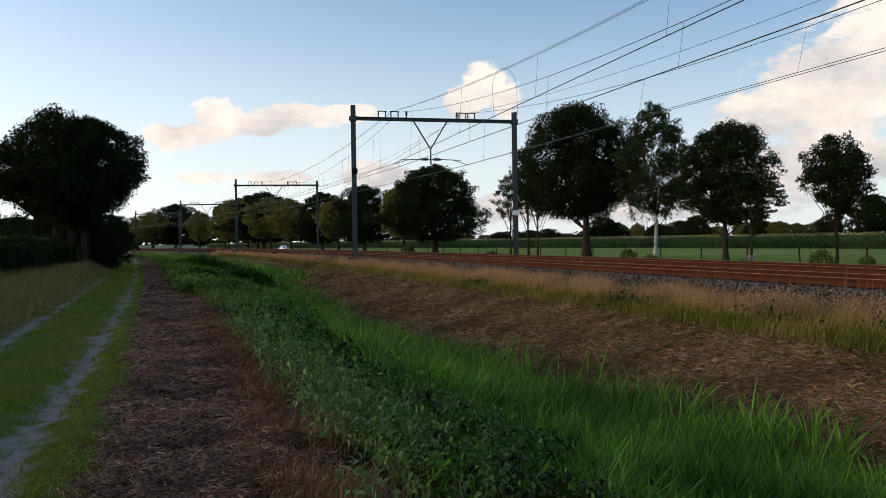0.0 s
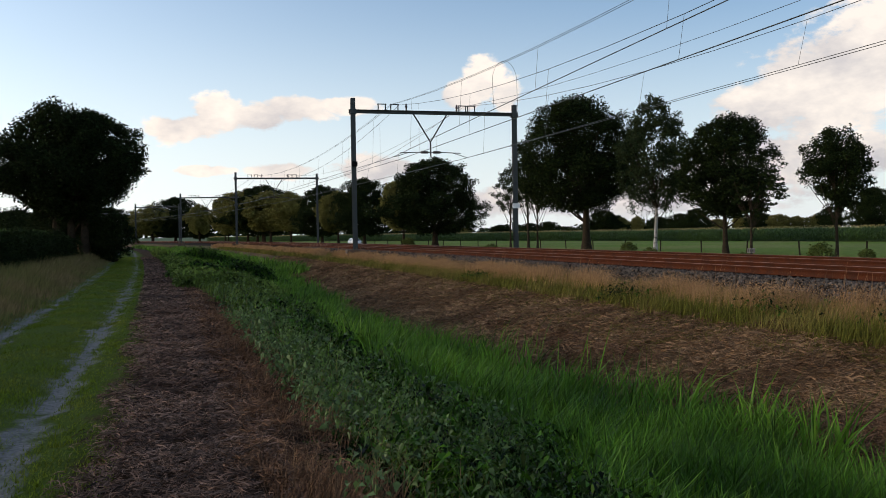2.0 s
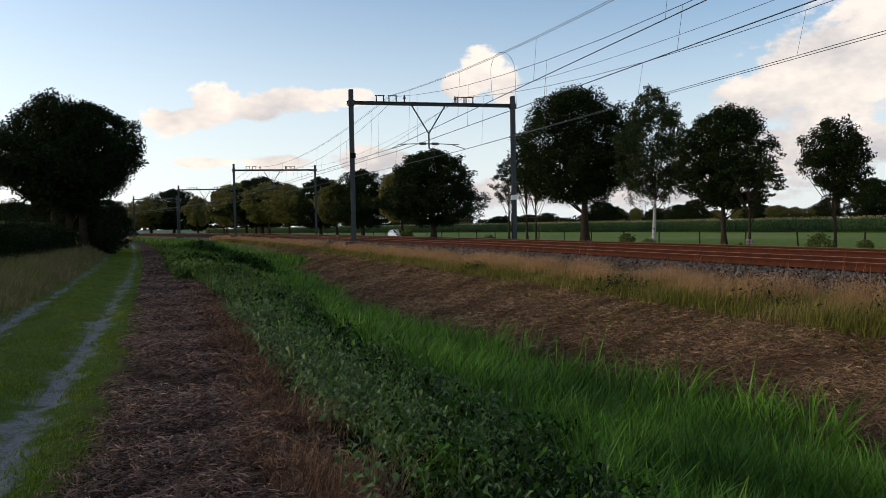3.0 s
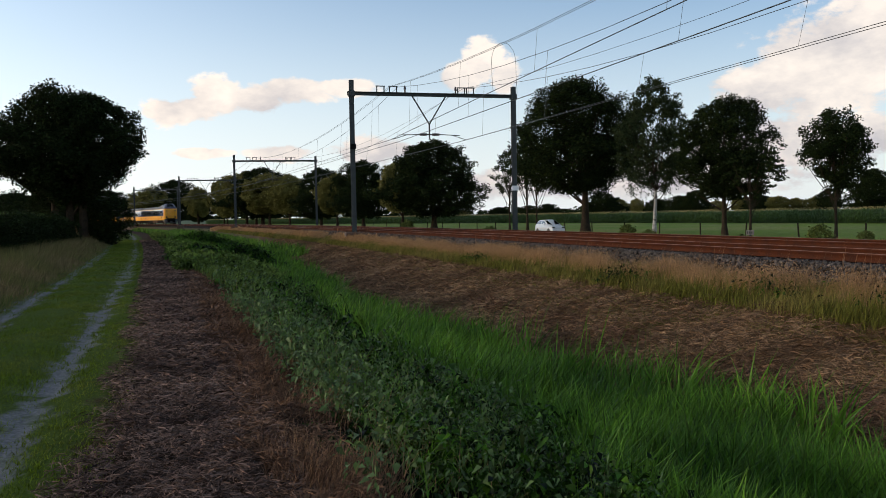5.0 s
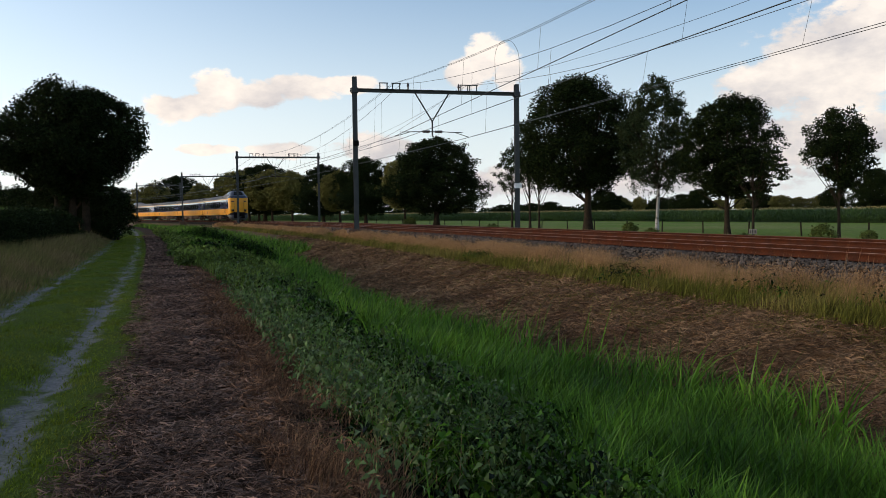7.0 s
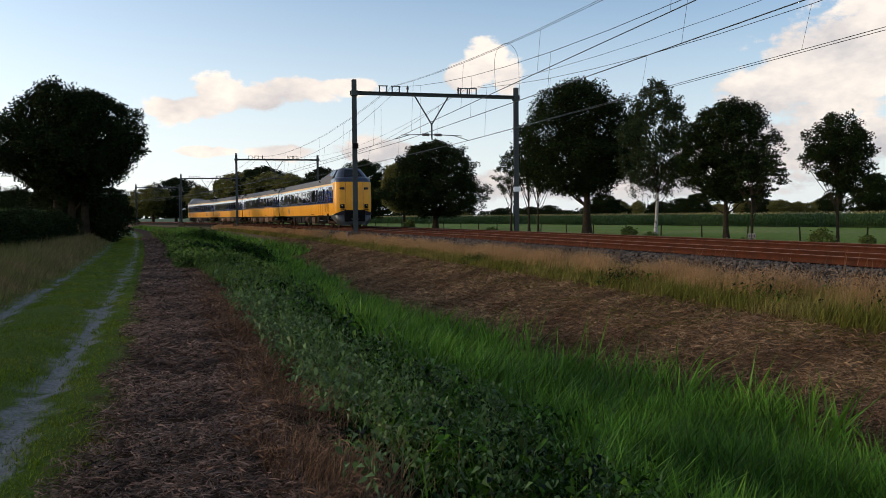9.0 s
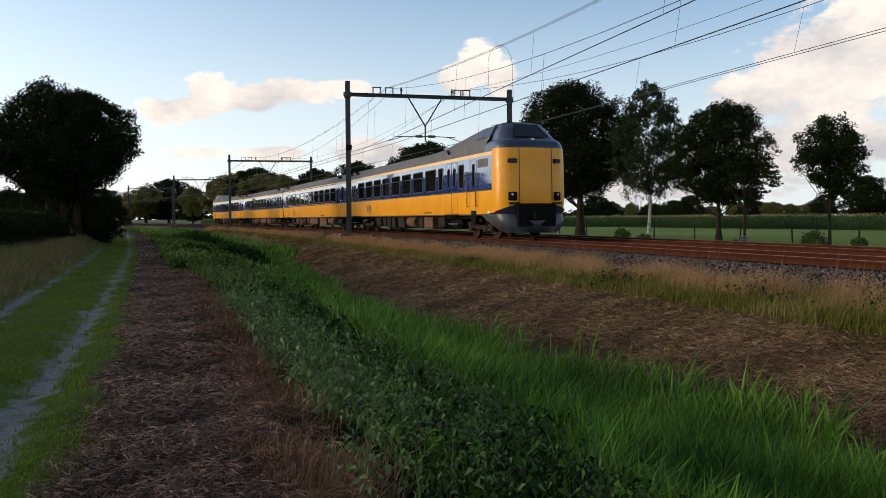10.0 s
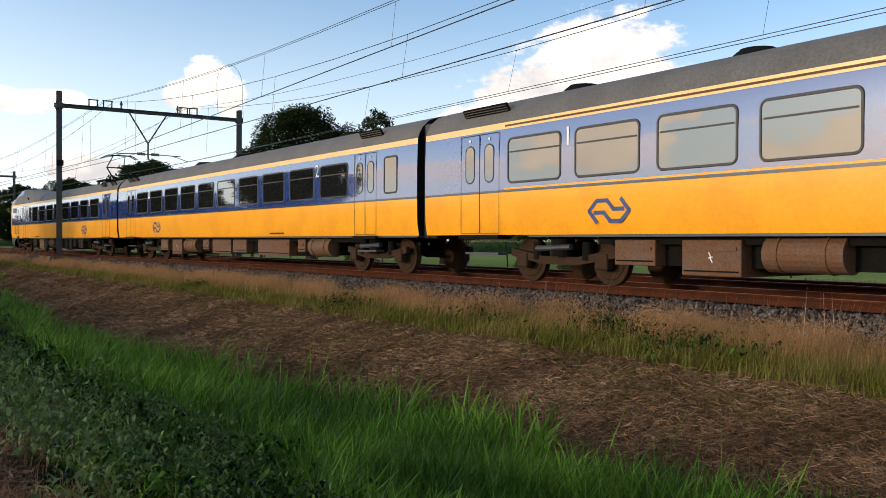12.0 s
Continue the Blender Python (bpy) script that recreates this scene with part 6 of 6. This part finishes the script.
    k = l > -0.66 - 0.2 * np.clip((s - 12) / 14, 0, 2) + 0.16 * np.sin(s * 2.7) * np.sin(s * 0.9) + 0.10 * r.normal(0, 1, len(s))
    l, s = l[k], s[k]
    straws("mown_stalks", "grey-brown dry mown stalks lying beside the path", M_MOWN, l, s, 0.062 * (1 + s / 30), 0.0030 * (1 + s / 12), 6, 0.3, heap=0.05, often=3.4, gaps=-0.42)
    l, s = strew(r, 52000, 0.12, 1.0, 2.6, 60)
    k = l > 0.32 + 0.25 * lumps(l, s, 1.6, 11.0)
    straws("dry_clippings", "reddish brown clippings heaped at the edge of the nettles", M_STRAW, l[k], s[k], 0.075 * (1 + s[k] / 30), 0.0032 * (1 + s[k] / 12), 61, 0.45, heap=0.08, often=2.6, gaps=-0.5)
    l, s = strew(r, 15000, 0.42, 1.1, 2.6, 22, clump=1.3)
    blades("dry_stubble", "dry standing stubble at the edge of the nettles", M_STRAW, l, s, 0.19, 0.0034 * (1 + s / 14), 0.55, 7, 0.6)
    l, s = strew(r, 2600, 0.55, 1.15, 2.8, 7, clump=1.6)
    blades("pale_stubble", "pale upright dry stems before the nettles", M_PALE, l, s, 0.27, 0.0036, 0.35, 71, 0.4)
    # turf of the path
    l, s = strew(r, 140000, -3.5, -0.5, 3.0, 75)
    rag = lumps(l, s * 0.45, 3.2, 8.0)
    far = np.clip((s - 6) / 30, 0, 0.75)
    k = ~(((l > -1.38) & (l < -1.19)) | ((l > -2.90) & (l < -2.68))) | (r.random(len(l)) < 0.04) | (rag > 0.30 - far)
    k &= ~((l > -0.95) & (r.random(len(l)) < 0.35))
    blades("path_turf", "short green turf between and beside the wheel ruts", M_TURF, l[k], s[k], 0.05, 0.0055 * (1 + s[k] / 10), 0.6, 8, 0.4)
    # tall grass left of the path
    l, s = strew(r, 52000, -7.2, -2.95, 6, 80)
    hi = np.clip((-l - 2.8) / 1.5, 0.15, 1)
    blades("verge_grass", "tall dry seeding grass beside the path", M_VERGE, l, s, 0.72 * hi, 0.006 * (1 + s / 18), 0.35, 9, 0.5)
    # mown hay on the railway bank
    l, s = strew(r, 250000, 4.6, 9.5, 2.0, 70)
    k = l > np.interp(s, (2, 9, 12, 15, 20, 27, 36, 60), (5.3, 5.2, 5.0, 4.7, 4.6, 4.6, 4.9, 5.6))
    straws("bank_hay", "pale cut hay lying on the railway bank", M_PALE, l[k], s[k], 0.115 * (1 + s[k] / 60), 0.0032 * (1 + s[k] / 12), 10, 0.3, heap=0.09, often=2.6, gaps=-0.85)
    l, s = strew(r, 26000, 5.2, 7.2, 2.2, 20, clump=1.4)
    straws("brown_hay", "red-brown rotting hay low on the bank", M_STRAW, l, s, 0.12 * (1 + s / 60), 0.0034 * (1 + s / 12), 101, 0.35, heap=0.12, often=1.7)
    l, s = strew(r, 12000, 6.0, 9.6, 2.5, 45, clump=1.2)
    blades("bank_regrowth", "thin green regrowth in the cut hay", M_VERGE, l, s, 0.12, 0.006 * (1 + s / 16), 0.6, 11)
    l, s = strew(r, 46000, 7.3, 9.6, 2.4, 60, clump=1.7)
    k = r.random(len(l)) < np.clip((l - 7.2) / 1.3, 0.15, 1)
    blades("bank_turf", "short green grass growing through the hay", M_OLIVE, l[k], s[k], 0.13, 0.007 * (1 + s[k] / 16), 0.7, 17)
    # reddish seeding grass at the foot of the ballast
    l, s = strew(r, 70000, 8.8, 10.4, 3.0, 120, clump=0.6)
    blades("foot_grass", "green and yellow grass at the foot of the ballast", M_OLIVE, l, s, 0.36, 0.008 * (1 + s / 16), 0.34, 12, 0.5)
    l, s = strew(r, 56000, 9.3, 10.35, 3.0, 130, clump=1.3)
    blades("seeding_grass", "fine reddish seeding grass along the ballast", M_RED, l, s, 0.46, 0.0022 * (1 + s / 12), 0.30, 13, 0.45)
    l, s = strew(r, 52000, 9.35, 10.35, 3.0, 130, clump=1.7)
    c = np.stack([l + bend_np(s), s, lie(l, s) + r.normal(0.40, 0.07, len(l)) + 0.08 * lumps(l, s, 0.7, 4.0)], -1)
    v, f = leaf_quads(r, c, (0.03, 0.03, 0.06), 3, 0.009 * np.repeat(1 + s / 16, 3), -0.8)
    tagged(new("seed_heads", mesh_np("seed_heads", v, f, (M_RED,))), "feathery reddish seed heads of the grass", "grass", kind="stuff")
    l, s = strew(r, 900, 9.2, 10.6, 5, 70, clump=1.5)
    blades("tall_stalks", "single tall pale grass stalks along the ballast", M_PALE, l, s, 0.9, 0.006 * (1 + s / 25), 0.16, 14, 0.25)
    # weeds among the tall grass
    for cx, cy in ((9.6, 8.6), (9.9, 9.6), (9.4, 7.4), (9.4, 17.0), (9.3, 26.5), (9.8, 12.6)):
        q = r.normal(0, 1, (130, 2)) * (0.22, 0.5)
        herbs("bank_weeds", "small leafy weeds among the seeding grass", M_NETTLE, cx + q[:, 0], cy + q[:, 1], 0.36 * r.uniform(0.3, 1, 130) + 0.08, int(cx * 37 + cy), 7, 0.06)
    # far verge
    l, s = strew(r, 42000, 19.2, 36.0, 18, 220)
    blades("far_verge_grass", "yellow-green grass on the verge beyond the tracks", M_VERGE, l, s, 0.56, 0.026 * (1 + s / 60), 0.35, 15, 0.4)
    # tall reeds that stand up out of the ditch grass
    l, s = strew(r, 320, 4.4, 6.2, 4, 16, clump=1.5)
    blades("reeds", "single tall green reeds in the ditch", M_GRASS, l, s, 0.85, 0.016, 0.22, 16, 0.45)
    for cx, cy in ((6.1, 8.1), (5.7, 9.0), (5.9, 6.9), (5.2, 11.2)):
        q = r.normal(0, 0.09, (12, 2))
        blades("reed_tuft", "broad-leaved reed tuft at the edge of the hay", M_GRASS, cx + q[:, 0], cy + q[:, 1], 0.8, 0.034, 0.45, int(cy * 10), 0.55)


    # the same strips go on past the standpoint
    l, s = strew(r, 12000, 2.5, 5.9, -9, 2.7, power=0)
    blades("ditch_grass", "lush long green grass bending in the ditch", M_GRASS, l, s, 0.55, 0.018, 0.46, 81, 0.8, (0.18, 0.05))
    l, s = strew(r, 9000, 0.95, 3.0, -9, 2.8, power=0)
    herbs("nettles", "dense dark green nettles and weeds on the ditch edge", M_NETTLE, l, s, r.uniform(0.06, 0.3, len(l)), 82, 8, 0.04)
    l, s = strew(r, 14000, -0.66, 0.9, -9, 2.8, power=0)
    straws("mown_stalks", "grey-brown dry mown stalks lying beside the path", M_MOWN, l, s, 0.07, 0.004, 83, 0.3)
    l, s = strew(r, 20000, 5.4, 9.3, -9, 2.6, power=0)
    straws("bank_hay", "pale cut hay lying on the railway bank", M_PALE, l, s, 0.13, 0.005, 84, 0.3)
    l, s = strew(r, 9000, 8.9, 10.4, -9, 3.2, power=0)
    blades("foot_grass", "green and yellow grass at the foot of the ballast", M_OLIVE, l, s, 0.36, 0.010, 0.34, 85, 0.5)


meadowing()


# ---------------------------------------------------------------- small things beyond the railway
def kilometre_sign():
    g = thing("track_sign", "small white track sign on a thin post", "sign")
    part("post", cyl(bmesh.new(), (0, 0, -0.6), (0, 0, 0.5), 0.025, n=8), M_STEEL, g)
    part("board", boxed(-0.19, 0.19, -0.015, 0.015, 0.25, 0.50, bevel=0.01), M_CONCRETE, g)
    bm = bmesh.new()
    for x in (-0.12, -0.03, 0.06, 0.13):
        box(bm, x - 0.018, x + 0.018, -0.021, -0.016, 0.32, 0.44)
    part("sign_marks", bm, M_RUBBER, g, "dark unreadable marks")
    g.matrix_basis = pose(27.2, 36.6, 0.05, 0, 0, -35)


kilometre_sign()
def barn():
    g = thing("barn", "low brick barn with a pale flat roof beyond the corn", "barn")
    M_BRICK = material("orange brick", (0.30, 0.13, 0.06), 0.9, 0, 0.3, 2, 20, 0.2)
    part("wall", boxed(-3.2, 3.2, -2, 2, 0, 2.3), M_BRICK, g)
    part("roof", boxed(-3.6, 3.6, -2.4, 2.4, 2.3, 2.62, bevel=0.05), M_CONCRETE, g)
    part("door", boxed(-0.6, 0.5, -2.05, -2.0, 0, 2.0), M_DARK, g)
    part("window", boxed(1.2, 2.4, -2.04, -2.0, 1.0, 1.8), M_GLASS, g)
    g.matrix_basis = pose(-16.6, 118, 0, 0, 0, 8)


barn()
post = thing("fence_post", "weathered wooden fence post at the meadow", "fence post", "meadow fence posts")
part("stake", cyl(bmesh.new(), (0, 0, -0.3), (0, 0, 1.15), 0.07, 0.06, n=8), M_BARK, post)
post.matrix_basis = pose(47.0 + bend(30), 30, -0.65)
for k in range(1, 26):
    s = 30 + 6.5 * k
    copy_thing(post, pose(47.0 + bend(s) + random.uniform(-0.2, 0.2), s, -0.65, random.uniform(-3, 3), random.uniform(-3, 3), 0))


def motions():
    for coach, rows in train_rows().items():
        walk(coach, rows)
    walk(hatchback, car_rows())


motions()
